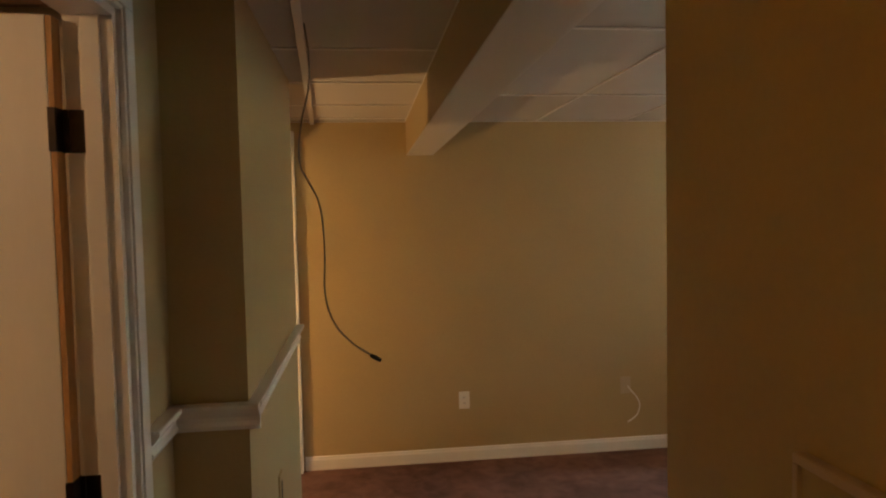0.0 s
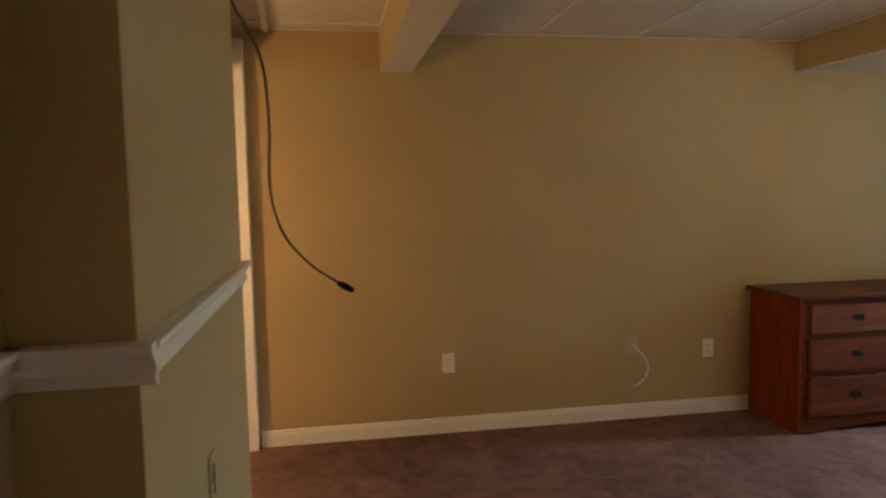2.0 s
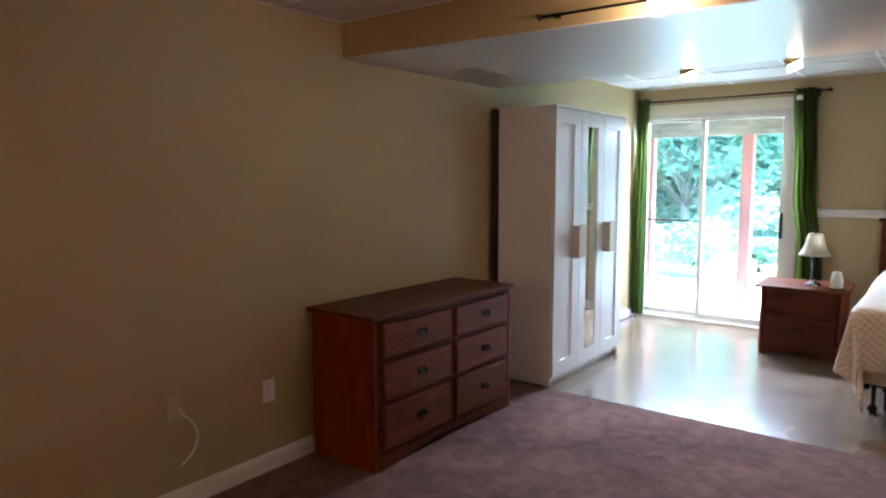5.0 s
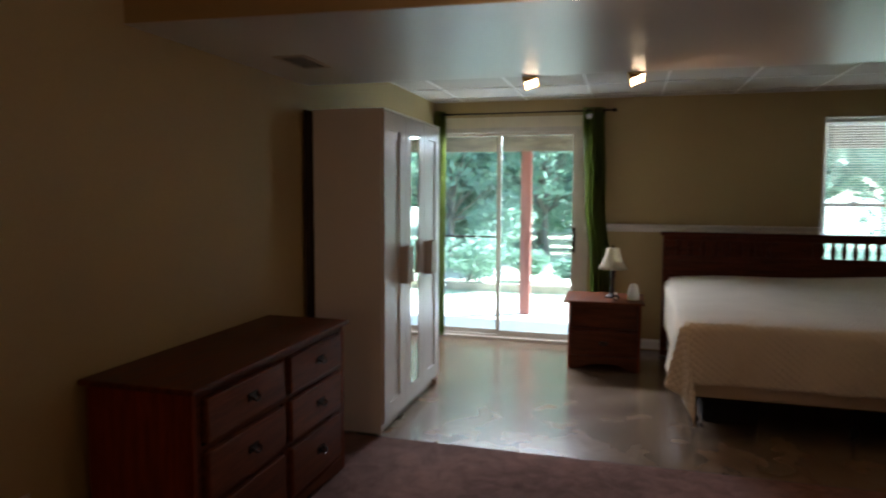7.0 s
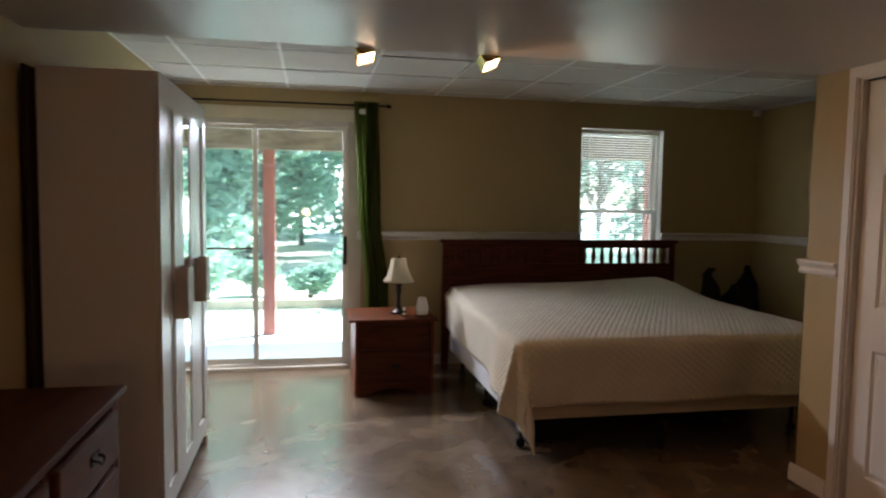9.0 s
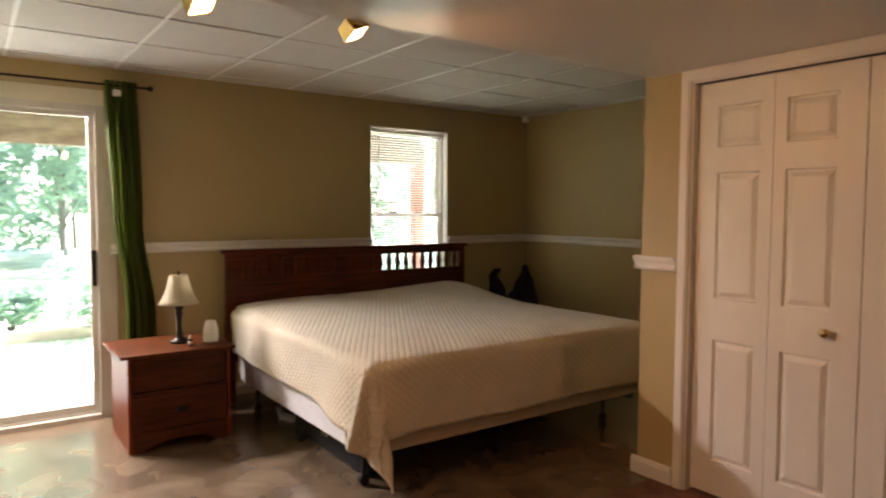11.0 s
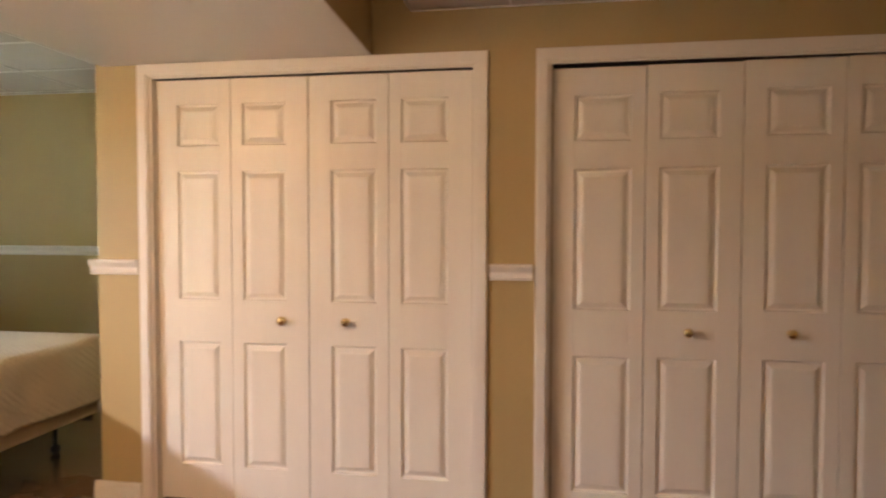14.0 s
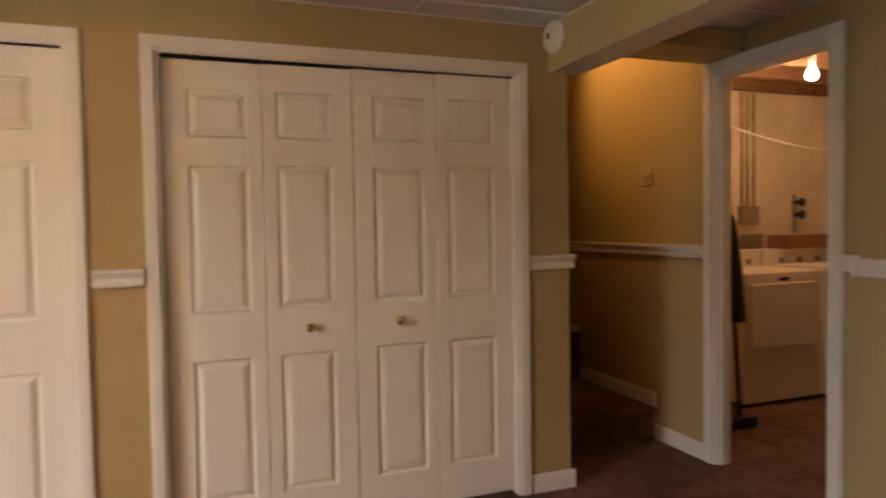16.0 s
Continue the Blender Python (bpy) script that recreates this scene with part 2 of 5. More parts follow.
M_ALU = shade("cream_aluminium_frame", (0.60, 0.56, 0.48), 0.4, 0.2, vary=0.1, big=6, fine=50, bump=0.08)
M_GLASS = glass()
M_APPL = shade("white_enamel", (0.76, 0.70, 0.60), 0.28, vary=0.05, big=3, bump=0.03)
M_CONCRETE = shade("white_painted_concrete", (0.66, 0.57, 0.44), 0.8, vary=0.2, big=2.5, fine=25, bump=0.35, dist=0.006)
M_PATIO = shade("pale_sunlit_concrete", (0.74, 0.72, 0.68), 0.8, vary=0.12, big=1.2, fine=25, bump=0.2, dist=0.003)
M_JOIST = shade("old_joist_wood", (0.16, 0.085, 0.045), 0.8, vary=0.4, big=4, fine=20, bump=0.3, dist=0.003, stretch=(1, 8, 8))
M_CARD = shade("brown_cardboard", (0.20, 0.10, 0.055), 0.8, vary=0.15, big=5, bump=0.15)
M_PINE = shade("bare_pine", (0.55, 0.30, 0.11), 0.55, vary=0.35, big=3, fine=16, bump=0.15, dist=0.001, stretch=(10, 10, 1))
M_PIPE = shade("dull_steel_pipe", (0.35, 0.28, 0.2), 0.45, 0.7, vary=0.2, big=9, bump=0.1)
M_LIT = glow("lit_lamp_glass", (1.0, 0.82, 0.5), 3)
M_BULB = glow("lit_bulb", (1.0, 0.85, 0.6), 4)
M_REDPOST = shade("red_brown_deck_stain", (0.36, 0.12, 0.09), 0.75, vary=0.3, big=4, fine=18, bump=0.3, dist=0.003, stretch=(8, 8, 1))
M_DECK = shade("weathered_deck_wood", (0.24, 0.18, 0.13), 0.8, vary=0.6, big=4, fine=14, bump=0.4, dist=0.004, stretch=(4, 1, 4))
M_LEAF = shade("tree_leaves", (0.19, 0.31, 0.24), 0.55, vary=0.5, big=0.8, fine=5, bump=0, per=0.2)
t = M_LEAF.node_tree
tl, mx = t.nodes.new("ShaderNodeBsdfTranslucent"), t.nodes.new("ShaderNodeMixShader")
tl.inputs[0].default_value = (0.36, 0.56, 0.43, 1)
mx.inputs[0].default_value = 0.6
t.links.new(t.nodes["Principled BSDF"].outputs[0], mx.inputs[1]), t.links.new(tl.outputs[0], mx.inputs[2]), t.links.new(mx.outputs[0], t.nodes["Material Output"].inputs[0])
M_BARK = shade("grey_bark", (0.22, 0.20, 0.17), 0.9, vary=0.4, big=3, fine=14, bump=0.6, dist=0.02, stretch=(4, 4, 1))
M_GROUND = shade("dry_grass_and_gravel", (0.62, 0.64, 0.48), 0.95, vary=0.4, big=0.9, fine=14, bump=0.6, dist=0.03)
M_TIMBER = shade("pale_landscape_timber", (0.42, 0.36, 0.28), 0.85, vary=0.3, big=3, fine=16, bump=0.3, dist=0.003)


# ---- mesh helpers ----
def bx(bm, a, b, bevel=0.0):
    """An upright box from corner a to corner b in bm, with edges rounded by bevel."""
    vs = bmesh.ops.create_cube(bm, size=1)["verts"]
    for v in vs:
        v.co = Vector([a[i] + (b[i] - a[i]) * (v.co[i] + 0.5) for i in range(3)])
    if bevel:
        es = list({e for v in vs for e in v.link_edges})
        bmesh.ops.bevel(bm, geom=es, offset=bevel, segments=2, affect="EDGES", profile=0.6)
    return bm


def boxes(*corners, bevel=0.0):
    bm = bmesh.new()
    for a, b in corners:
        bx(bm, a, b, bevel)
    return bm


def turned(profile, n=20, centre=(0, 0, 0), bm=None, squash=(1, 1)):
    """A body of revolution about z from (radius, height) pairs."""
    bm = bm or bmesh.new()
    rings = []
    for r, z in profile:
        rings.append([bm.verts.new((centre[0] + squash[0] * max(r, 1e-4) * math.cos(2 * math.pi * i / n), centre[1] + squash[1] * max(r, 1e-4) * math.sin(2 * math.pi * i / n), centre[2] + z)) for i in range(n)])
    for p, q in zip(rings, rings[1:]):
        for i in range(n):
            bm.faces.new((p[i], p[(i + 1) % n], q[(i + 1) % n], q[i]))
    bm.faces.new(rings[0][::-1]), bm.faces.new(rings[-1])
    for f in bm.faces:
        f.smooth = True
    return bm


def tube(points, r, n=8, bm=None):
    """A round bar or cable through the points; r may be one radius or one for each point."""
    bm = bm or bmesh.new()
    pts = [Vector(p) for p in points]
    rad = r if isinstance(r, (list, tuple)) else [r] * len(pts)
    rings = []
    for i, p in enumerate(pts):
        d = (pts[min(i + 1, len(pts) - 1)] - pts[max(i - 1, 0)]).normalized()
        u = d.orthogonal().normalized() if i == 0 else (u - d * u.dot(d)).normalized()
        w = d.cross(u)
        rings.append([bm.verts.new(p + (u * math.cos(2 * math.pi * k / n) + w * math.sin(2 * math.pi * k / n)) * rad[i]) for k in range(n)])
    for a, b in zip(rings, rings[1:]):
        for k in range(n):
            f = bm.faces.new((a[k], a[(k + 1) % n], b[(k + 1) % n], b[k]))
            f.smooth = True
    bm.faces.new(rings[0][::-1]), bm.faces.new(rings[-1])
    return bm


def smooth_line(points, steps=8):
    """A rounded line through the points."""
    pts = [Vector(p) for p in points]
    pts = [pts[0] * 2 - pts[1]] + pts + [pts[-1] * 2 - pts[-2]]
    out = []
    for i in range(1, len(pts) - 2):
        a, b, c, d = pts[i - 1:i + 3]
        for k in range(steps):
            t = k / steps
            out.append(0.5 * ((2 * b) + (c - a) * t + (2 * a - 5 * b + 4 * c - d) * t * t + (3 * b - a - 3 * c + d) * t ** 3))
    return out + [pts[-2]]


def mesh_object(name, bm, material):
    bmesh.ops.recalc_face_normals(bm, faces=bm.faces)
    me = bpy.data.meshes.new(name)
    bm.to_mesh(me)
    bm.free()
    me.materials.append(material)
    return new(name, me)


def part(name, bm, material, parent, label=""):
    ob = mesh_object(name, bm, material)
    ob.parent = parent
    return tagged(ob, label=label)


def built(name, bm, material, kind="structure", label="", category=""):
    return tagged(mesh_object(name, bm, material), kind=kind, label=label, category=category)


def thing(name, place, label, category, group="", kind=""):
    ob = new(name)
    ob.empty_display_size = 0.1
    ob.location = place
    return tagged(ob, label=label, category=category, group=group, kind=kind)


def moulding(name, p0, p1, normal, profile, material=None, parent=None):
    """A moulding with the profile (out from the wall, height), run from p0 to p1 along a wall with that normal."""
    bm = bmesh.new()
    a, b, nrm = Vector((*p0, 0)), Vector((*p1, 0)), Vector((*normal, 0))
    ra = [bm.verts.new(a + nrm * d + Vector((0, 0, z))) for d, z in profile]
    rb = [bm.verts.new(b + nrm * d + Vector((0, 0, z))) for d, z in profile]
    k = len(profile)
    for i in range(k):
        bm.faces.new((ra[i], ra[(i + 1) % k], rb[(i + 1) % k], rb[i]))
    bm.faces.new(ra[::-1]), bm.faces.new(rb)
    ob = built(name, bm, material or M_TRIM)
    return ob


def rail_profile(z):
    return [(0, z - 0.07), (0.014, z - 0.07), (0.02, z - 0.058), (0.014, z - 0.048), (0.014, z - 0.036), (0.024, z - 0.026), (0.034, z - 0.012), (0.034, z - 0.002), (0.03, z), (0, z)]


def base_profile(z):
    return [(0, z), (0.014, z), (0.014, z + 0.066), (0.009, z + 0.078), (0.009, z + 0.084), (0.005, z + 0.09), (0, z + 0.09)]


# ---- plan ----
A, D, S, S2, L1, CX = 4.984, 7.68, 1.40, -0.28, 4.98, 0.99
W0, W1, PY, WE = 0.12, 0.315, 2.42, 3.70
H, HS, HB = 2.26, 2.085, 2.325
SO0, SO1 = 3.446, 4.94
CARPET_X = 4.87
RZ = 1.165

built("floor_carpet", boxes(((-3.2, -1.5, -0.12), (CARPET_X, A + 0.1, 0))), M_CARPET)
built("floor_vinyl", boxes(((CARPET_X, -1.5, -0.12), (D + 0.14, A + 0.1, -0.012))), M_VINYL)
built("floor_edge_strip", boxes(((CARPET_X - 0.004, S, -0.01), (CARPET_X + 0.018, A, -0.004)), bevel=0.002), M_BRONZE)

# walls
built("wall_north", boxes(((-3.2, A, -0.1), (D + 0.14, A + 0.12, 3.3))), M_WALL)
SL0, SL1, SLT = 3.555, 4.965, 2.075
WN0, WN1, WNB, WNT = 0.70, 1.51, 0.62, 2.11
built("wall_east", boxes(
    ((D, S2 - 0.12, -0.1), (D + 0.14, WN0, H + 0.3)), ((D, WN0, -0.1), (D + 0.14, WN1, WNB)), ((D, WN0, WNT), (D + 0.14, WN1, H + 0.3)),
    ((D, WN1, -0.1), (D + 0.14, SL0, H + 0.3)), ((D, SL0, SLT), (D + 0.14, SL1, H + 0.3)), ((D, SL0, -0.1), (D + 0.14, SL1, -0.014)),
    ((D, SL1, -0.1), (D + 0.14, A, H + 0.3))), M_WALL)
built("wall_alcove_south", boxes(((L1 - 0.1, S2 - 0.12, -0.1), (D, S2, H + 0.3))), M_WALL)
built("wall_alcove_west", boxes(((L1 - 0.1, S2, -0.1), (L1, S - 0.1, H + 0.3))), M_WALL)
C1A, C1B, C2A, C2B, COT = 3.162, 4.702, 1.271, 2.846, 2.025
closet_wall = thing("wall_closet", (0, 0, 0), "", "", kind="structure")
for x0, x1, z0 in ((CX, C2A, -0.1), (C2B, C1A, -0.1), (C1B, L1, -0.1), (C2A, C2B, COT), (C1A, C1B, COT)):
    part("wall_pier" if z0 < 0 else "wall_header", boxes(((x0, S - 0.1, z0), (x1, S, H + 0.3))), M_WALL, closet_wall)
built("wall_closet_back", boxes(((CX + 0.1, S - 0.75, -0.1), (L1 - 0.1, S - 0.65, H + 0.3))), M_WALL)
built("wall_stair_east", boxes(((CX, -1.3, -0.1), (CX + 0.1, S - 0.1, 3.3))), M_WALL)
LD0, LD1, LDT = 1.43, 2.135, 2.095
built("wall_hall_west", boxes(
    ((W0 - 0.1, -1.3, -0.1), (W0, LD0, 3.3)), ((W0 - 0.1, LD0, LDT), (W0, LD1, 3.3)), ((W0 - 0.1, LD1, -0.1), (W0, PY, 3.3))), M_WALL)
built("wall_pillar", boxes(((W0 - 0.1, PY, -0.1), (W1, WE, H + 0.3))), M_WALL)
built("wall_stair_south", boxes(((W0 - 0.1, -1.42, -0.1), (CX + 0.1, -1.3, 3.3))), M_WALL)
built("wall_west_room", boxes(((-2.5, WE - 0.1, -0.1), (W0 - 0.1, WE, H + 0.3)), ((-2.6, WE - 0.1, -0.1), (-2.5, A, H + 0.3)), ((0.0, WE, 2.04), (0.119, 4.93, H + 0.3))), M_WALL)
built("wall_laundry", boxes(((-2.6, -0.32, -0.1), (W0 - 0.1, -0.2, 2.9)), ((-2.7, -0.32, -0.1), (-2.6, WE - 0.1, 2.9)), ((-2.6, WE - 0.22, -0.1), (W0 - 0.1, WE - 0.1, 2.9))), M_CONCRETE)


# ceilings
def ceiling(name, x0, x1, y0, y1, xs, ys, H=H):
    """Lay-in tiles with T-bars along xs and ys, one mesh."""
    bm = bmesh.new()
    ex, ey = [x0] + [x for x in xs if x0 < x < x1] + [x1], [y0] + [y for y in ys if y0 < y < y1] + [y1]
    for a, b in zip(ex, ex[1:]):
        for c, d in zip(ey, ey[1:]):
            bx(bm, (a + 0.004, c + 0.004, H + 0.006 + random.uniform(0, 0.004)), (b - 0.004, d - 0.004, H + 0.02))
    bx(bm, (x0, y0, H + 0.03), (x1, y1, H + 0.1))
    ob = built(name, bm, M_TILE)
    ob.data.materials.append(M_BAR)
    bm = bmesh.new()
    bm.from_mesh(ob.data)
    n0 = len(bm.faces)
    for x in ex:
        bx(bm, (max(x - 0.005, x0), y0, H + 0.003), (min(x + 0.005, x1), y1, H + 0.008))
    for y in ey:
        for a, b in zip(ex, ex[1:]):
            bx(bm, (a + 0.006, max(y - 0.011, y0), H + 0.002), (b - 0.006, min(y + 0.011, y1), H + 0.006))
    bm.faces.ensure_lookup_table()
    for f in bm.faces[n0:]:
        f.material_index = 1
    bm.to_mesh(ob.data)
    bm.free()


ceiling("ceiling_hall", W0 - 0.05, 0.921, 1.37, A, [], [1.91, 2.52, 3.13, 3.74, 4.35, 4.83])
ceiling("ceiling_middle", 1.097, SO0, S, A, [1.79, 2.40, 3.01], [1.6, 2.82, 4.04])
ceiling("ceiling_bed", SO1, D, S2, A, [5.04, 5.65, 6.26, 6.87, 7.48], [-0.2, 0.41, 1.02, 1.63, 2.24, 2.85, 3.46, 4.07, 4.68], HB)
bm = boxes(((SO0 + 0.002, S, HS - 0.004), (SO1 - 0.002, A, HS)))
for v in bm.verts:
    if v.co.x < SO0 + 0.01 and v.co.y < S + 0.01:
        v.co.x += 0.175
built("ceiling_soffit_plate", bm, M_SOFFIT)
bm = boxes(((SO0, S, HS), (SO1, A, H + 0.1)))
for v in bm.verts:
    if v.co.x < SO0 + 0.01 and v.co.y < S + 0.01:
        v.co.x += 0.175
built("soffit", bm, M_WALL)
built("ceiling_alcove_soffit", boxes(((L1 - 0.05, S2, HB + 0.104), (D, S, HB + 0.2))), M_TILE)
built("beam_plate", boxes(((0.922, S - 0.0, 2.047), (1.096, A, 2.05))), M_SOFFIT)
built("beam", boxes(((0.921, S, 2.05), (1.097, A, H + 0.1))), M_WALL)
built("beam_stair_header", boxes(((W0, 1.37, 2.16), (CX, S + 0.25, H - 0.002))), M_WALL)
built("ceiling_west_room", boxes(((-2.5, WE, H + 0.002), (W0 - 0.1, A, H + 0.1))), M_TILE)
built("ceiling_stair", boxes(((W0 - 0.1, -1.3, 3.2), (CX + 0.1, 1.37, 3.3)), ((W0, 1.30, H), (CX, 1.37, 3.2))), M_SOFFIT)
bm = bmesh.new()
bx(bm, (-2.7, -0.32, 2.62), (W0 - 0.1, WE - 0.1, 2.7))
for i in range(9):
    bx(bm, (-2.6, -0.1 + 0.4 * i, 2.40), (W0 - 0.1, -0.06 + 0.4 * i, 2.62))
built("ceiling_laundry_joists", bm, M_JOIST)
built("ceiling_closet", boxes(((CX + 0.1, S - 0.65, H + 0.1), (L1 - 0.1, S - 0.1, H + 0.2))), M_WALL)

built("upper_floor", boxes(((CX + 0.1, -1.5, H + 0.302), (D + 0.14, A + 0.12, 2.7)), ((-3.2, -1.5, 3.302), (CX + 0.1, A + 0.12, 3.4))), M_JOIST)
built("wall_outer", boxes(((-3.2, -1.62, -0.1), (D + 0.14, -1.5, 3.4)), ((-3.32, -1.62, -0.1), (-3.2, A + 0.12, 3.4)), ((D, -1.5, -0.1), (D + 0.14, S2 - 0.12, H + 0.3)), ((CX + 0.1, S - 0.1, H + 0.302), (CX + 0.2, A, 3.4)), ((CX + 0.1, -1.5, H + 0.302), (CX + 0.2, S - 0.1, 3.4))), M_CONCRETE)

# steps up to the stair landing
built("stair_landing", boxes(((W0, 0.1, 0.0), (CX, 0.935, 0.155)), ((W0, 0.1, 0.155), (CX, 0.955, 0.19)), bevel=0.012), M_CARPET)
built("stair_step", boxes(((W0, -0.24, 0.0), (CX, 0.09, 0.53)), bevel=0.008), M_CARPET)
built("stair_nosing", boxes(((W0 + 0.002, -0.26, 0.532), (CX - 0.002, 0.112, 0.56)), bevel=0.006), M_TRIM)
built("stair_upper_steps", boxes(*[((W0, -0.52 - 0.25 * i, 0.0), (CX, -0.262 - 0.25 * i, 0.72 + 0.18 * i)) for i in range(3)]), M_CARPET)


# mouldings
def both(tag, p0, p1, n, rail=True, base=True, z=0.0):
    if rail:
        moulding("chair_rail_" + tag, p0, p1, n, rail_profile(RZ + z))
    if base:
        moulding("baseboard_" + tag, p0, p1, n, base_profile(z))


both("north", (0.215, A), (D, A), (0, -1), rail=False)
both("closet_east", (C1B + 0.066, S), (L1 + 0.034, S), (0, 1))
both("closet_middle", (C2B + 0.066, S), (C1A - 0.066, S), (0, 1))
both("closet_west", (CX - 0.02, S), (C2A - 0.066, S), (0, 1))
both("alcove_west", (L1, S2), (L1, S), (1, 0))
both("alcove_south", (L1, S2), (D, S2), (0, 1))
both("east_window", (D, S2), (D, WN0 - 0.002), (-1, 0))
both("east_middle", (D, WN1 + 0.002), (D, SL0 - 0.05), (-1, 0))
both("hall_north", (W0, LD1 + 0.062), (W0, PY), (1, 0))
both("hall_south", (W0, 0.956), (W0, LD0 - 0.062), (1, 0), rail=False)
moulding("chair_rail_hall_south", (W0, 0.8905), (W0, LD0 - 0.062), (1, 0), rail_profile(RZ + 0.018))
moulding("chair_rail_stair", (W0, -1.3), (W0, 0.89), (1, 0), rail_profile(RZ + 0.018))
moulding("baseboard_landing", (W0, 0.113), (W0, 0.955), (1, 0), base_profile(0.192))
both("pillar_south", (W0, PY), (W1 + 0.03, PY), (0, -1))
both("pillar_east", (W1, PY), (W1, WE), (1, 0))
both("east_corner", (D, SL1 + 0.001), (D, A), (-1, 0), rail=False)


# casings
def casing(name, lo, hi, top, plane, axis, side, width=0.062, head=True):
    """A door's casing round the opening lo..hi under top, on the wall face at plane; axis: along x or y; side: the way it stands out."""
    root = thing(name, (0, 0, 0), "", "", kind="structure")
    side_a, side_b, top_piece = bmesh.new(), bmesh.new(), bmesh.new()
    for d0, d1, w0, w1 in ((0, 0.012, 0.0, width), (0.012, 0.018, 0.008, width - 0.006)):
        a, b = sorted((plane + side * d0, plane + side * d1))
        spans = [((lo - w1, 0.0), (lo - w0, top + w0)), ((hi + w0, 0.0), (hi + w1, top + w0))]
        if head:
            spans.append(((lo - w1, top + w0), (hi + w1, top + w1)))
        for bm, ((u0, z0), (u1, z1)) in zip((side_a, side_b, top_piece), spans):
            if axis == "x":
                bx(bm, (u0, a, z0), (u1, b, z1), 0.002)
            else:
                bx(bm, (a, u0, z0), (b, u1, z1), 0.002)
    part("casing_side", side_a, M_TRIM, root)
    part("casing_side", side_b, M_TRIM, root)
    if head:
        part("casing_head", top_piece, M_TRIM, root)
    else:
        top_piece.free()
    return root


casing("closet_casing", C1A, C1B, COT, S, "x", 1, 0.056)
casing("closet_casing", C2A, C2B, COT, S, "x", 1, 0.056)
casing("laundry_casing", LD0, LD1, LDT, W0, "y", 1)
bm = boxes(((W0 - 0.1, LD0, 0), (W0, LD0 + 0.02, LDT)), ((W0 - 0.1, LD1 - 0.02, 0), (W0, LD1, LDT)), ((W0 - 0.1, LD0 + 0.02, LDT - 0.02), (W0, LD1 - 0.02, LDT)),
           ((W0 - 0.06, LD1 - 0.032, 0), (W0 - 0.025, LD1 - 0.02, LDT - 0.02)), ((W0 - 0.06, LD0 + 0.02, 0), (W0 - 0.025, LD0 + 0.032, LDT - 0.02)), bevel=0.001)
built("laundry_jamb", bm, M_TRIM)
for a, b in ((C1A, C1B), (C2A, C2B)):
    built("closet_jamb", boxes(((a, S - 0.1, 0), (a + 0.012, S, COT)), ((b - 0.012, S - 0.1, 0), (b, S, COT)), ((a + 0.012, S - 0.1, COT - 0.008), (b - 0.012, S, COT))), M_TRIM)
    # strip added under the head, black to draw shade in the door gap
    built("closet_gap_shade", boxes(((a + 0.013, S - 0.07, COT - 0.0125), (b - 0.013, S - 0.016, COT - 0.0085))), M_BLACK)
built("west_opening_casing", boxes(((0.12, 4.925, 0), (0.205, A - 0.001, 2.2)), ((0.12, WE + 0.002, 2.035), (0.135, 4.92, 2.10)), bevel=0.003), M_TRIM)
built("west_opening_jamb", boxes(((0.04, 4.93, 0), (0.12, A - 0.001, 2.04))), M_TRIM)


# ---- closet doors ----
def raised_panel(w, h):
    """A raised field with sloped edges on a sunk ground, its centre at the origin, facing +y."""
    bm = bmesh.new()
    rings = []
    for inset, y in ((0, 0.0005), (0.006, -0.0105), (0.014, -0.011), (0.034, 0.0), (0.042, 0.001)):
        x, z = w / 2 - inset, h / 2 - inset
        rings.append([bm.verts.new(p) for p in ((-x, y, -z), (x, y, -z), (x, y, z), (-x, y, z))])
    for p, q in zip(rings, rings[1:]):
        for i in range(4):
            bm.faces.new((p[i], p[(i + 1) % 4], q[(i + 1) % 4], q[i]))
    bm.faces.new(rings[-1])
    return bm


def leaf_mesh(w, left, right):
    """A door leaf's stiles, rails and back, with its front at y = 0 and its foot at z = 0."""
    top = COT - 0.021
    bands = [(0.012, 0.179), (0.773, 0.972), (1.577, 1.694), (1.89, top)]
    bm = bmesh.new()
    bx(bm, (0, -0.035, 0.012), (w, -0.012, top))
    bx(bm, (0, -0.012, 0.012), (left, 0, top), 0.001)
    bx(bm, (w - right, -0.012, 0.012), (w, 0, top), 0.001)
    for a, b in bands:
        bx(bm, (left, -0.012, a), (w - right, 0, b))
    return bm


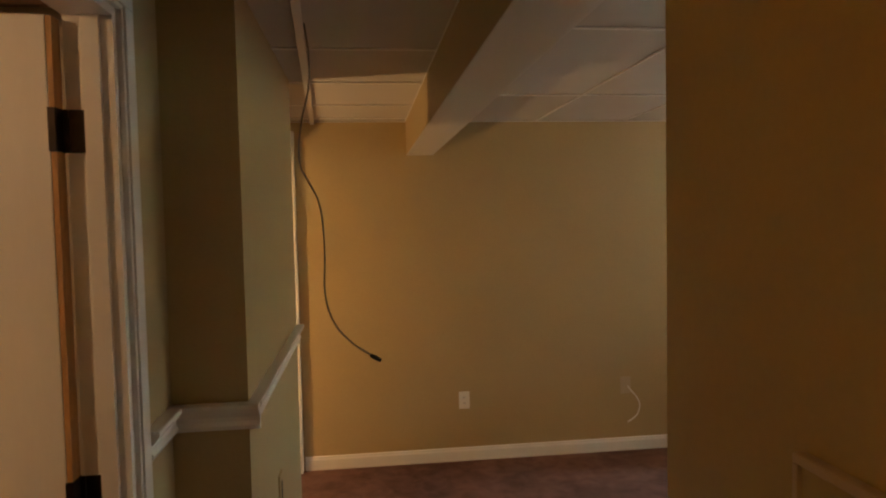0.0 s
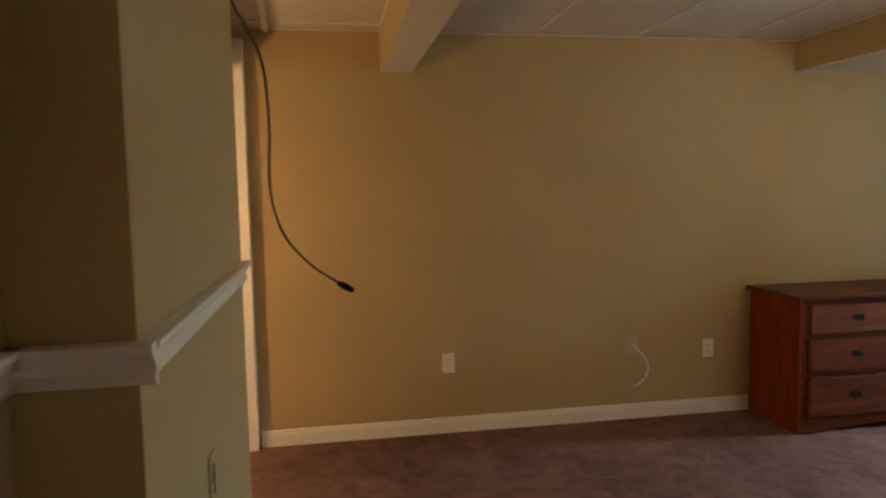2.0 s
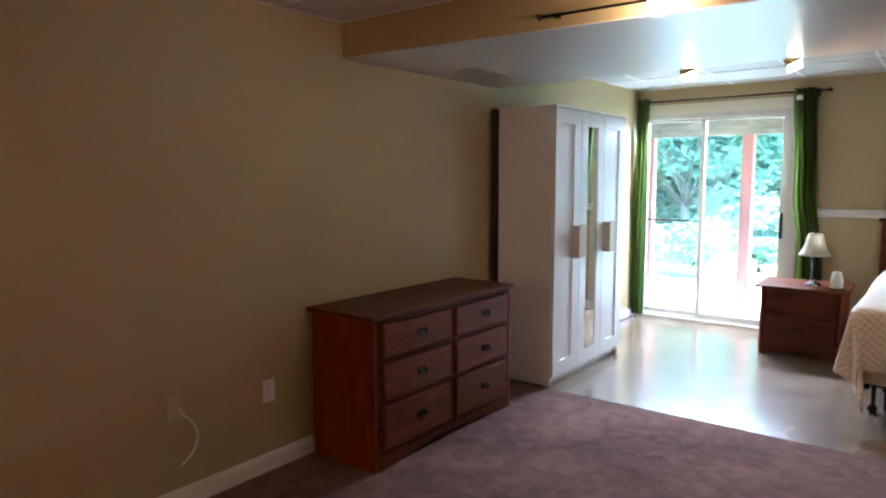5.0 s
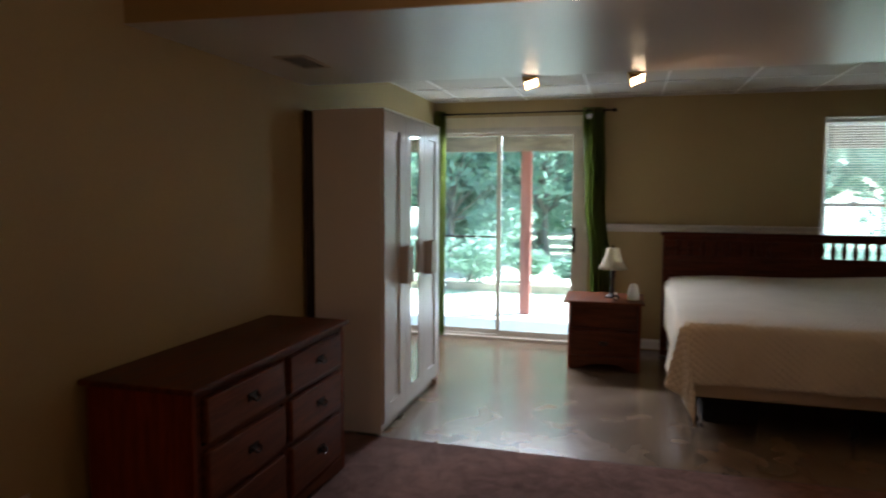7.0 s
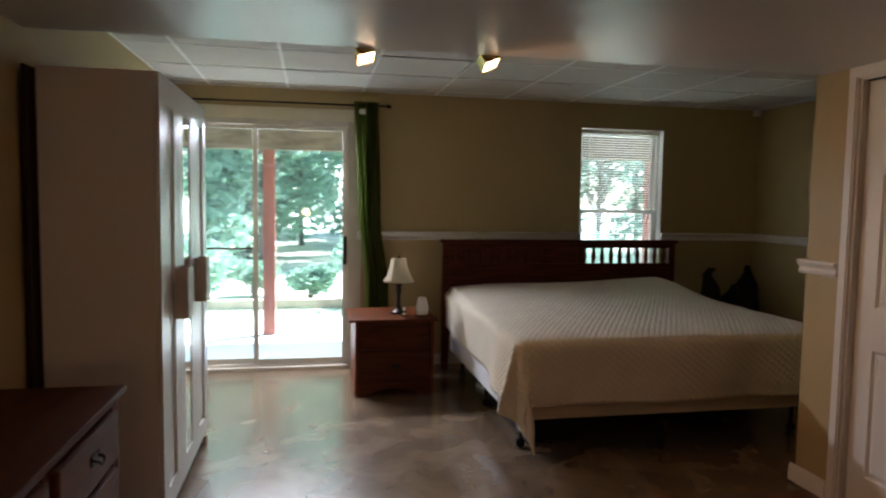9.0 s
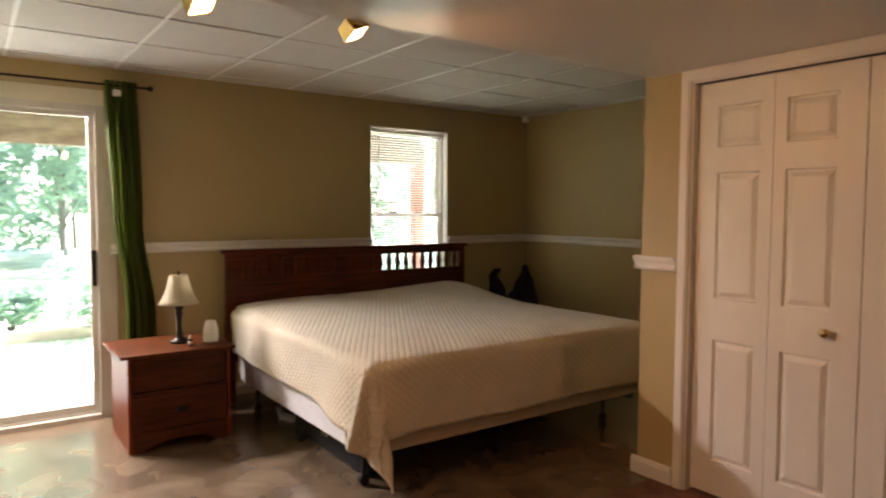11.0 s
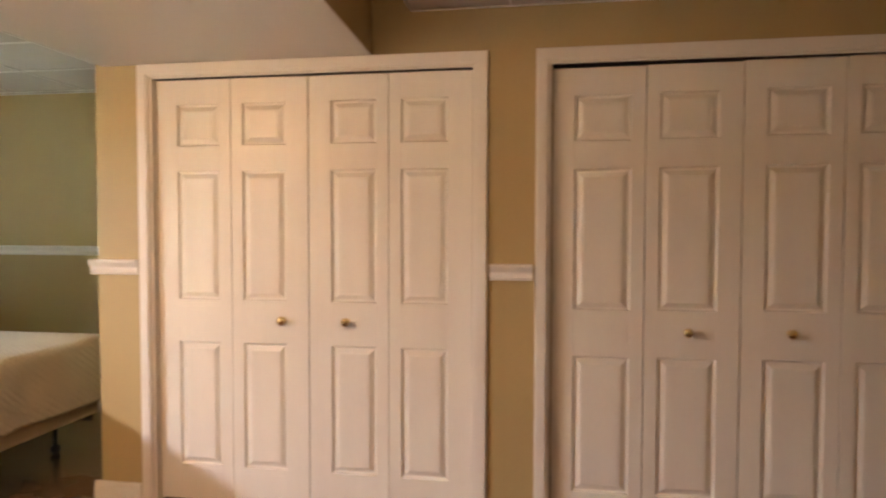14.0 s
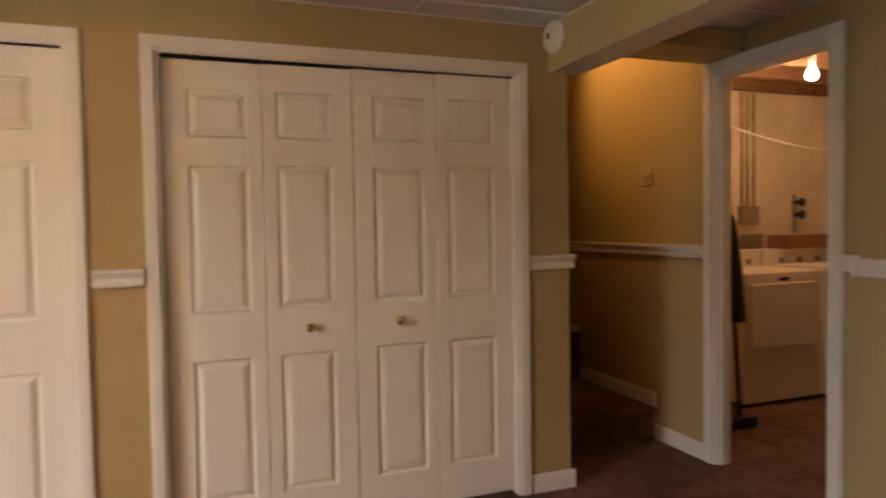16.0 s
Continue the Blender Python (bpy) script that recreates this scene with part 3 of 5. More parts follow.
def closet_doors(a, b, knobs, tilt, wide):
    n = 4
    w = (b - a - 0.03) / n
    door = thing("bifold_closet_doors", (a + 0.015, S - 0.03, 0), "closed white panelled bifold closet doors with small brass knobs", "closet door", "closet doors")
    for i in range(n):
        outer = 0.105 if wide else 0.09
        left, right = (0.055, outer) if i in (1, 3) else (outer, 0.055)
        if i in (1,):
            left, right = 0.055, outer
        leaf = part("leaf", leaf_mesh(w - 0.004, left, right), M_DOOR, door)
        leaf.location = (i * w + 0.002, 0, tilt[i][1])
        leaf.rotation_euler = (0, 0, radians(tilt[i][0]))
        for z0, z1 in ((0.179, 0.773), (0.972, 1.577), (1.694, 1.89)):
            p = part("raised_panel", raised_panel(w - 0.004 - left - right, z1 - z0), M_DOOR, leaf)
            p.location = (left + (w - 0.004 - left - right) / 2, 0, (z0 + z1) / 2)
        for k in knobs:
            if i * w <= k - a - 0.015 < (i + 1) * w:
                kn = part("knob", turned([(0.016, 0), (0.016, 0.003), (0.008, 0.007), (0.008, 0.014), (0.017, 0.02), (0.021, 0.028), (0.018, 0.036), (0.008, 0.040)], 16), M_BRASS, leaf, "small round brass knob")
                kn.rotation_euler = (radians(-90), 0, 0)
                kn.location = (k - a - 0.015 - i * w, 0.0, 0.885)
    return door


closet_doors(C1A, C1B, (3.75, 4.055), ((0.4, 0.006), (-0.4, 0.006), (0.3, 0.006), (-0.3, 0.006)), True)
closet_doors(C2A, C2B, (1.86, 2.265), ((0.5, 0.008), (-0.5, 0.006), (0.3, 0), (-0.3, -0.004)), False)

# ---- sliding glass door ----
slider = thing("door_1", (D, SL0, 0), "", "", kind="structure")
SW, ST = SL1 - SL0, SLT
part("door_frame", boxes(((-0.012, -0.03, -0.014), (0.12, 0.03, ST)), ((-0.012, SW - 0.03, -0.014), (0.12, SW, ST)), ((-0.012, 0.03, ST - 0.045), (0.12, SW - 0.03, ST)), ((-0.03, 0.03, -0.014), (0.12, SW - 0.03, 0.02)), ((0.01, 0.03, 0.02), (0.018, SW - 0.03, 0.035)), ((0.055, 0.03, 0.02), (0.063, SW - 0.03, 0.035)), bevel=0.002), M_ALU, slider)
for nm, y0, y1, x in (("sliding_panel", 0.03, 0.80, 0.02), ("fixed_panel", 0.765, SW - 0.03, 0.062)):
    w = 0.04
    p = part(nm, boxes(((x, y0, 0.036), (x + 0.03, y0 + w, ST - 0.046)), ((x, y1 - w, 0.036), (x + 0.03, y1, ST - 0.046)), ((x, y0 + w, 0.036), (x + 0.03, y1 - w, 0.036 + 0.045)), ((x, y0 + w, ST - 0.046 - 0.03), (x + 0.03, y1 - w, ST - 0.046)), bevel=0.002), M_ALU, slider)
    g = part("pane", boxes(((x + 0.013, y0 + w, 0.081), (x + 0.017, y1 - w, ST - 0.076))), M_GLASS, p)
    g.visible_shadow = False
    if nm == "sliding_panel":
        part("door_handle", boxes(((x - 0.012, y0 + 0.004, 0.88), (x, y0 + 0.034, 1.12)), ((x - 0.045, y0 + 0.012, 0.91), (x - 0.033, y0 + 0.024, 1.09)), ((x - 0.04, y0 + 0.012, 0.91), (x - 0.01, y0 + 0.024, 0.925)), ((x - 0.04, y0 + 0.012, 1.075), (x - 0.01, y0 + 0.024, 1.09)), bevel=0.002), M_BRONZE, p)
    else:
        part("security_bar", tube([(x - 0.008, y0 + 0.02, 1.01), (x - 0.008, y1 - 0.01, 1.01)], 0.009), M_BRONZE, p)
built("door_head_trim", boxes(((D - 0.012, SL0 - 0.03, SLT), (D, SL1, SLT + 0.10)), bevel=0.002), M_CREAM)
built("door_side_trim", boxes(((D - 0.012, SL0 - 0.085, -0.012), (D, SL0 - 0.03, SLT + 0.10)), bevel=0.002), M_ALU)

# ---- window with blinds ----
win = thing("window_1", (D, WN0, WNB), "", "", kind="structure")
WW, WH = WN1 - WN0, WNT - WNB
part("window_frame", boxes(((0.07, 0, 0), (0.138, 0.025, WH)), ((0.07, WW - 0.025, 0), (0.138, WW, WH)), ((0.07, 0.025, WH - 0.025), (0.138, WW - 0.025, WH)), ((0.07, 0.025, 0), (0.138, WW - 0.025, 0.03)),
                           ((0.002, 0.0005, 0.0), (0.069, 0.006, WH)), ((0.002, WW - 0.006, 0.0), (0.069, WW - 0.0005, WH)), ((0.002, 0.006, WH - 0.006), (0.069, WW - 0.006, WH - 0.0005)), bevel=0.0005), M_TRIM, win)
part("window_sill", boxes(((-0.03, -0.02, -0.022), (0.07, WW + 0.02, -0.001)), bevel=0.004), M_TRIM, win)
MZ = 1.355 - WNB
for nm, z0, z1, x in (("lower_sash", 0.03, MZ + 0.02, 0.075), ("upper_sash", MZ - 0.015, WH - 0.025, 0.107)):
    s = part(nm, boxes(((x, 0.025, z0), (x + 0.028, 0.06, z1)), ((x, WW - 0.06, z0), (x + 0.028, WW - 0.025, z1)), ((x, 0.06, z0), (x + 0.028, WW - 0.06, z0 + 0.035)), ((x, 0.06, z1 - 0.035), (x + 0.028, WW - 0.06, z1)), bevel=0.002), M_TRIM, win)
    g = part("pane", boxes(((x + 0.012, 0.06, z0 + 0.035), (x + 0.015, WW - 0.06, z1 - 0.035))), M_GLASS, s)
    g.visible_shadow = False
    if nm == "lower_sash":
        for y in (WW * 0.33, WW * 0.66):
            part("sash_lock", boxes(((x - 0.006, y - 0.028, z1), (x + 0.02, y + 0.028, z1 + 0.014)), bevel=0.003), M_BRONZE, s)
blind = thing("window_blind", (D, WN0, WNB), "lowered white slatted mini blind hanging in the window", "window blind")
part("headrail", boxes(((0.02, 0.03, WH - 0.05), (0.055, WW - 0.012, WH - 0.02)), bevel=0.002), M_PLASTIC, blind)
slat = bmesh.new()
vs = []
for x, z in ((-0.011, -0.004), (-0.004, 0.0005), (0.004, 0.002), (0.011, 0.0015)):
    vs.append([slat.verts.new((x, y, z)) for y in (0.035, WW - 0.018)])
for p, q in zip(vs, vs[1:]):
    slat.faces.new((p[0], p[1], q[1], q[0]))
first = part("slat", slat, M_PLASTIC, blind)
first.location, first.rotation_euler = (0.037, 0, 0.06), (0, radians(31), 0)
z = 0.06
while z < WH - 0.08:
    z += 0.0215
    c = new("slat", first.data)
    c.parent, c.location, c.rotation_euler = blind, (0.037, 0, z), (0, radians(31), 0)
part("bottom_rail", boxes(((0.026, 0.033, 0.04), (0.048, WW - 0.016, 0.052)), bevel=0.002), M_PLASTIC, blind)
for y in (0.12, WW - 0.12):
    part("ladder_cord", tube([(0.037, y, 0.05), (0.037, y, WH - 0.05)], 0.0012, 5), M_PLASTIC, blind)
part("tilt_wand", tube([(0.018, WW - 0.09, WH - 0.05), (0.014, WW - 0.09, WH - 0.75)], 0.004, 6), M_PLASTIC, blind)

# ---- curtain rod and curtains ----
rod = thing("curtain_rod", (D, 4.1, 2.2), "thin dark bronze curtain rod over the sliding door", "curtain rod")
part("rod", tube([(-0.09, -0.83, 0.005), (-0.09, 0.84, 0.0)], 0.008, 10), M_BRONZE, rod)
part("finial", turned([(0.008, 0), (0.014, 0.006), (0.018, 0.02), (0.014, 0.034), (0.004, 0.042)], 12), M_BRONZE, rod).matrix_local = pose(-0.09, -0.825, 0.005, 90, 0, 0)
for y in (-0.75, 0.8):
    part("bracket", boxes(((-0.095, y - 0.008, -0.02), (0, y + 0.008, -0.009)), ((-0.006, y - 0.012, -0.04), (0, y + 0.012, 0.03)), bevel=0.002), M_BRONZE, rod)


def curtain(name, y_at, width_at, z0, z1, folds, depth, label, tag):
    """A gathered curtain: y_at and width_at give its middle and width for a height fraction, 1 at the top."""
    c = thing(name, (D - 0.09, 0, 0), label, "curtain", "curtains at the sliding door")
    bm = bmesh.new()
    nu, nv = 72, 36
    rows = []
    for j in range(nv + 1):
        f = j / nv
        row = []
        for i in range(nu + 1):
            u = i / nu
            w, y = width_at(f), y_at(f)
            ph = folds * 2 * math.pi * u
            x = depth * (0.55 + 0.45 * abs(f - 0.4)) * math.sin(ph) + 0.008 * math.sin(3.1 * ph + 4 * f) + 0.012 * math.sin(5 * f + 9 * u)
            row.append(bm.verts.new((max(min(x, 0.07), -0.07), y + w * (u - 0.5) + 0.008 * math.cos(ph * 1.3 + 3 * f), z0 + (z1 - z0) * f)))
        rows.append(row)
    for p, q in zip(rows, rows[1:]):
        for i in range(nu):
            bm.faces.new((p[i], p[i + 1], q[i + 1], q[i])).smooth = True
    bmesh.ops.solidify(bm, geom=bm.faces[:], thickness=0.002)
    part("cloth", bm, M_GREEN, c)
    for i in range(folds):
        y = y_at(1) + width_at(1) * ((i + 0.5) / folds - 0.5)
        g = bmesh.new()
        tube([(0.02 * math.cos(a), 0, 0.02 * math.sin(a)) for a in [2 * math.pi * k / 16 for k in range(17)]], 0.004, 6, g)
        part("grommet", g, M_BRASS, c).location = (0, y, z1 - 0.03)
    if tag:
        part("tag", boxes(((-0.078, y_at(1) + 0.01, z1 - 0.11), (-0.074, y_at(1) + 0.06, z1 - 0.07)), bevel=0.001), M_PLASTIC, c, "small white sewn-in label tag")
    return c


def lerp(pairs):
    def at(f):
        for (a, va), (b, vb) in zip(pairs, pairs[1:]):
            if f <= b:
                k = (f - a) / (b - a)
                return va + (vb - va) * k * k * (3 - 2 * k)
        return pairs[-1][1]
    return at


curtain("curtain", lerp([(0, 3.33), (0.3, 3.34), (0.6, 3.41), (1, 3.44)]), lerp([(0, 0.24), (0.25, 0.21), (0.5, 0.18), (1, 0.18)]), 0.02, 2.235, 5, 0.045, "olive green curtain gathered beside the sliding door behind the nightstand", True)
curtain("curtain", lerp([(0, 4.93), (1, 4.91)]), lerp([(0, 0.14), (1, 0.12)]), 0.02, 2.235, 4, 0.04, "olive green curtain bunched tightly in the corner by the wardrobe", False)


# ---- dresser ----
def cup_handle(parent, place, facing, label="dark bronze drawer pull"):
    h = boxes(((-0.034, 0, -0.014), (0.034, 0.003, 0.018)), bevel=0.004)
    tube(smooth_line([(-0.026, 0.002, 0.004), (-0.024, 0.018, 0.0), (-0.012, 0.024, -0.012), (0.012, 0.024, -0.012), (0.024, 0.018, 0.0), (0.026, 0.002, 0.004)], 4), 0.0042, 8, h)
    ob = part("handle", h, M_BRONZE, parent, label)
    ob.location, ob.rotation_euler = place, (0, 0, radians(facing))
    return ob


dresser = thing("dresser", (3.165, 4.525, 0), "cherry wood dresser with six drawers and dark pulls against wall", "dresser")
DW, DD, DH = 1.25, 0.435, 0.765
for x in (0, DW - 0.022):
    part("side_panel", boxes(((x, 0.0, 0.0), (x + 0.022, DD, DH)), bevel=0.003), M_WOODV, dresser)
part("back_panel", boxes(((0.022, DD - 0.01, 0.05), (DW - 0.022, DD, DH))), M_WOODV, dresser)
part("face_frame", boxes(((0.022, 0.004, 0.05), (0.055, 0.022, DH)), ((DW - 0.055, 0.004, 0.05), (DW - 0.022, 0.022, DH)), ((0.615, 0.004, 0.05), (0.655, 0.022, DH)), ((0.055, 0.004, DH - 0.03), (0.615, 0.022, DH)), ((0.655, 0.004, DH - 0.03), (DW - 0.055, 0.022, DH)),
                         *[((a, 0.004, z), (b, 0.022, z + 0.022)) for a, b in ((0.055, 0.615), (0.655, DW - 0.055)) for z in (0.07, 0.325, 0.54)]), M_WOOD, dresser)
part("top", boxes(((-0.025, -0.022, DH), (DW + 0.025, DD + 0.015, DH + 0.022)), bevel=0.006), M_WOOD, dresser)
bm = bmesh.new()
pts = [(0.022 + (DW - 0.044) * i / 24, 0.07 - 0.0) for i in range(25)]
for i in range(24):
    x0, x1 = pts[i][0], pts[i + 1][0]
    lift = lambda x: 0.0 if x < 0.12 or x > DW - 0.12 else 0.035 * math.sin(math.pi * (x - 0.12) / (DW - 0.24)) ** 0.6
    vs = [bm.verts.new(p) for p in ((x0, 0.0, lift(x0)), (x1, 0.0, lift(x1)), (x1, 0.0, 0.07), (x0, 0.0, 0.07), (x0, 0.02, lift(x0)), (x1, 0.02, lift(x1)), (x1, 0.02, 0.07), (x0, 0.02, 0.07))]
    for q in ((0, 1, 2, 3), (4, 7, 6, 5), (0, 4, 5, 1), (3, 2, 6, 7)):
        bm.faces.new([vs[k] for k in q])
bmesh.ops.remove_doubles(bm, verts=bm.verts[:], dist=0.0005)
part("apron", bm, M_WOOD, dresser)
# dark sheet that puts the shade between the drawers into colour
part("gap_shade_panel", boxes(((0.022, 0.03, 0.05), (DW - 0.022, 0.04, DH))), M_SHADOWGAP, dresser)
for c, (x0, x1, pull) in enumerate(((0.065, 0.605, 0.353), (0.665, DW - 0.065, 0.943))):
    for z0, z1 in ((0.098, 0.322), (0.352, 0.536), (0.568, 0.732)):
        d = part("drawer", boxes(((x0, -0.016, z0), (x1, 0.02, z1)), bevel=0.010), M_FRONT, dresser)
        cup_handle(d, (pull, -0.016, (z0 + z1) / 2 + 0.005), 180)

def framed_board(x0, x1, z0, z1, f, g):
    """One board with a sunk middle: a frame f wide at the sides, g at top and foot."""
    bm = bmesh.new()
    rings = []
    for (i, k, y) in ((0, 0, 0.018), (0, 0, 0.0), (f, g, 0.0), (f, g, 0.010)):
        rings.append([bm.verts.new(p) for p in ((x0 + i, y, z0 + k), (x1 - i, y, z0 + k), (x1 - i, y, z1 - k), (x0 + i, y, z1 - k))])
    for p, q in zip(rings, rings[1:]):
        for i in range(4):
            bm.faces.new((p[i], p[(i + 1) % 4], q[(i + 1) % 4], q[i]))
    bm.faces.new(rings[0]), bm.faces.new(rings[-1])
    return bm


# ---- wardrobe, with a board stored behind it ----
wardrobe = thing("wardrobe", (4.912, 4.485, 0), "tall white wardrobe with a mirrored middle door", "wardrobe")
WD_H, WD_W = 1.935, 1.176
for x in (0, WD_W - 0.016):
    part("side_panel", boxes(((x, 0.02, 0), (x + 0.016, 0.45, WD_H - 0.016)), bevel=0.001), M_LAMINATE, wardrobe)
part("top_panel", boxes(((0, 0.0, WD_H - 0.016), (WD_W, 0.45, WD_H)), bevel=0.001), M_LAMINATE, wardrobe)
part("bottom_shelf", boxes(((0.016, 0.03, 0.06), (WD_W - 0.016, 0.43, 0.076))), M_LAMINATE, wardrobe)
part("back_panel", boxes(((0.016, 0.44, 0.0), (WD_W - 0.016, 0.45, WD_H - 0.016))), M_LAMINATE, wardrobe)
part("plinth", boxes(((0.016, 0.04, -0.011), (WD_W - 0.016, 0.055, 0.06))), M_LAMINATE, wardrobe)
part("foot", boxes(((WD_W - 0.06, 0.0, -0.011), (WD_W - 0.016, 0.038, 0.03)), bevel=0.002), M_HANDLEPL, wardrobe)
for i in range(3):
    x0, x1 = i * WD_W / 3 + 0.0015, (i + 1) * WD_W / 3 - 0.0015
    f = 0.11 if i != 1 else 0.105
    d = part("door", framed_board(x0, x1, 0.062, WD_H - 0.018, f, 0.10), M_LAMINATE, wardrobe)
    if i == 1:
        part("mirror", boxes(((x0 + f + 0.004, 0.0045, 0.166), (x1 - f - 0.004, 0.009, WD_H - 0.122))), M_MIRROR, d, "narrow full-height mirror")
    else:
        hx = x1 - 0.125 if i == 0 else x0 + 0.005
        part("handle", boxes(((hx, -0.058, 0.880), (hx + 0.12, -0.052, 1.110)), ((hx, -0.052, 0.880), (hx + 0.006, 0.0, 1.110)), ((hx + 0.114, -0.052, 0.880), (hx + 0.12, 0.0, 1.110)), bevel=0.0015), M_HANDLEPL, d, "flat pale rectangular handle")
board = thing("leaning_board", (4.862, 4.952, 0), "dark brown wooden board standing between wardrobe and wall", "board")
part("panel", boxes(((0, 0, 0.0), (0.9, 0.014, 1.93)), bevel=0.003), M_SHADOWGAP, board)

# ---- nightstand and what stands on it ----
stand = thing("nightstand", (6.82, 2.985, -0.012), "cherry wood nightstand with two drawers and arched foot beside bed", "nightstand")
NW, NDp, NH = 0.585, 0.52, 0.555
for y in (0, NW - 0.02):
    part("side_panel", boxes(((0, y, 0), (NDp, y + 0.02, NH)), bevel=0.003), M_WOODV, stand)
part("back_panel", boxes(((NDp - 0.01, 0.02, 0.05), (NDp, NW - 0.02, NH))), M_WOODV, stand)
# near-black sheet painting the shade in the gaps of the front
part("gap_shade_panel", boxes(((0.03, 0.02, 0.09), (0.04, NW - 0.02, NH))), M_SHADOWGAP, stand)
part("top", boxes(((-0.03, -0.025, NH), (NDp + 0.01, NW + 0.045, NH + 0.02)), bevel=0.006), M_WOOD, stand)
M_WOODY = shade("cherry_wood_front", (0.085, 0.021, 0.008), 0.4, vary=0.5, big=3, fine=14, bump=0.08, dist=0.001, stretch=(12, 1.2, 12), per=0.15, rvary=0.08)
M_WOODY.node_tree.nodes["Principled BSDF"].inputs["Specular IOR Level"].default_value = 0.14
bm = bmesh.new()
for i in range(20):
    y0, y1 = 0.02 + (NW - 0.04) * i / 20, 0.02 + (NW - 0.04) * (i + 1) / 20
    arch = lambda y: 0.0 if y < 0.08 or y > NW - 0.08 else 0.055 * math.sin(math.pi * (y - 0.08) / (NW - 0.16)) ** 0.7
    vs = [bm.verts.new(p) for p in ((0, y0, arch(y0)), (0, y1, arch(y1)), (0, y1, 0.115), (0, y0, 0.115), (0.02, y0, arch(y0)), (0.02, y1, arch(y1)), (0.02, y1, 0.115), (0.02, y0, 0.115))]
    for q in ((0, 1, 2, 3), (4, 7, 6, 5), (0, 4, 5, 1), (3, 2, 6, 7)):
        bm.faces.new([vs[k] for k in q])
bmesh.ops.remove_doubles(bm, verts=bm.verts[:], dist=0.0005)
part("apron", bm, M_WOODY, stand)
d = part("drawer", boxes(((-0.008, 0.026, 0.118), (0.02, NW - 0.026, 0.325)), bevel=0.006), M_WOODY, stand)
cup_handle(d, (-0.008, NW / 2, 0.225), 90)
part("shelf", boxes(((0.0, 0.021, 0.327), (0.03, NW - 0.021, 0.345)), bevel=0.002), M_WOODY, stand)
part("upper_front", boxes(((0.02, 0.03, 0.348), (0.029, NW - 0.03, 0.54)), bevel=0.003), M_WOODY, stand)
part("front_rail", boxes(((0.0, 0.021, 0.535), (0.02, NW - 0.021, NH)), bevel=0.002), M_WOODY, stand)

lamp1 = thing("table_lamp", (7.06, 3.225, 0.563), "small unlit table lamp, dark turned base, cream shade, on nightstand", "lamp")
part("base", turned([(0.058, 0), (0.062, 0.008), (0.050, 0.018), (0.028, 0.028), (0.018, 0.045), (0.022, 0.06), (0.016, 0.075), (0.015, 0.12), (0.019, 0.16), (0.026, 0.185), (0.018, 0.2), (0.024, 0.21), (0.028, 0.225), (0.016, 0.24), (0.008, 0.25), (0.006, 0.30)], 20), M_BRONZE, lamp1)
bm = bmesh.new()
prof = [(0.122, 0.245), (0.104, 0.27), (0.085, 0.31), (0.068, 0.36), (0.058, 0.41), (0.052, 0.425)]
rings = [[bm.verts.new((r * math.cos(2 * math.pi * i / 32) * (1 + 0.02 * math.cos(8 * 2 * math.pi * i / 32)), r * math.sin(2 * math.pi * i / 32) * (1 + 0.02 * math.cos(8 * 2 * math.pi * i / 32)), z)) for i in range(32)] for r, z in prof]
for p, q in zip(rings, rings[1:]):
    for i in range(32):
        bm.faces.new((p[i], p[(i + 1) % 32], q[(i + 1) % 32], q[i])).smooth = True
bmesh.ops.solidify(bm, geom=bm.faces[:], thickness=0.002)
part("shade", bm, M_CREAM, lamp1)
part("finial", turned([(0.004, 0.29), (0.004, 0.425), (0.009, 0.433), (0.006, 0.445), (0.002, 0.452)], 10), M_BRONZE, lamp1)
vase = thing("diffuser", (7.0, 3.05, 0.563), "small white ceramic aroma diffuser standing on the nightstand", "diffuser")
part("body", turned([(0.045, 0), (0.047, 0.006), (0.047, 0.05), (0.040, 0.095), (0.031, 0.125), (0.024, 0.132), (0.018, 0.128)], 24), M_PLASTIC, vase)
bottle = thing("small_bottle", (6.93, 3.195, 0.563), "tiny brown glass bottle with white cap on the nightstand", "bottle")
part("body", turned([(0.013, 0), (0.014, 0.003), (0.014, 0.036), (0.006, 0.044)], 14), M_BRONZE, bottle, "dark brown glass")
part("paper_label", turned([(0.0146, 0.008), (0.0148, 0.009), (0.0148, 0.026), (0.0146, 0.027)], 14), M_PLASTIC, bottle)
part("cap", turned([(0.009, 0.042), (0.009, 0.062), (0.007, 0.064)], 12), M_PLASTIC, bottle)

# ---- bed ----
BX0, BX1, BY0, BY1, BT = 5.46, 7.44, 0.78, 2.74, 0.70
hb = thing("headboard", (7.455, 0.676, 0), "wide dark cherry wood headboard with short spindles before the window", "headboard")
HBW, HBH = 2.128, 1.11
part("top_rail", boxes(((-0.015, -0.02, HBH - 0.03), (0.055, HBW + 0.02, HBH)), ((0.0, 0.0, HBH - 0.07), (0.04, HBW, HBH - 0.03)), bevel=0.004), M_DKWOOD, hb)
part("lower_panel", boxes(((0.008, 0.06, 0.30), (0.032, HBW - 0.06, 0.86)), ((0.0, 0.06, 0.86), (0.04, HBW - 0.06, 0.905)), bevel=0.003), M_DKWOOD, hb)
for y in (0, HBW - 0.06, 0.87, 1.19):
    part("post", boxes(((-0.004, y, 0.0 if y in (0, HBW - 0.06) else 0.905), (0.044, y + 0.06, HBH - 0.07)), bevel=0.003), M_DKWOOD, hb)
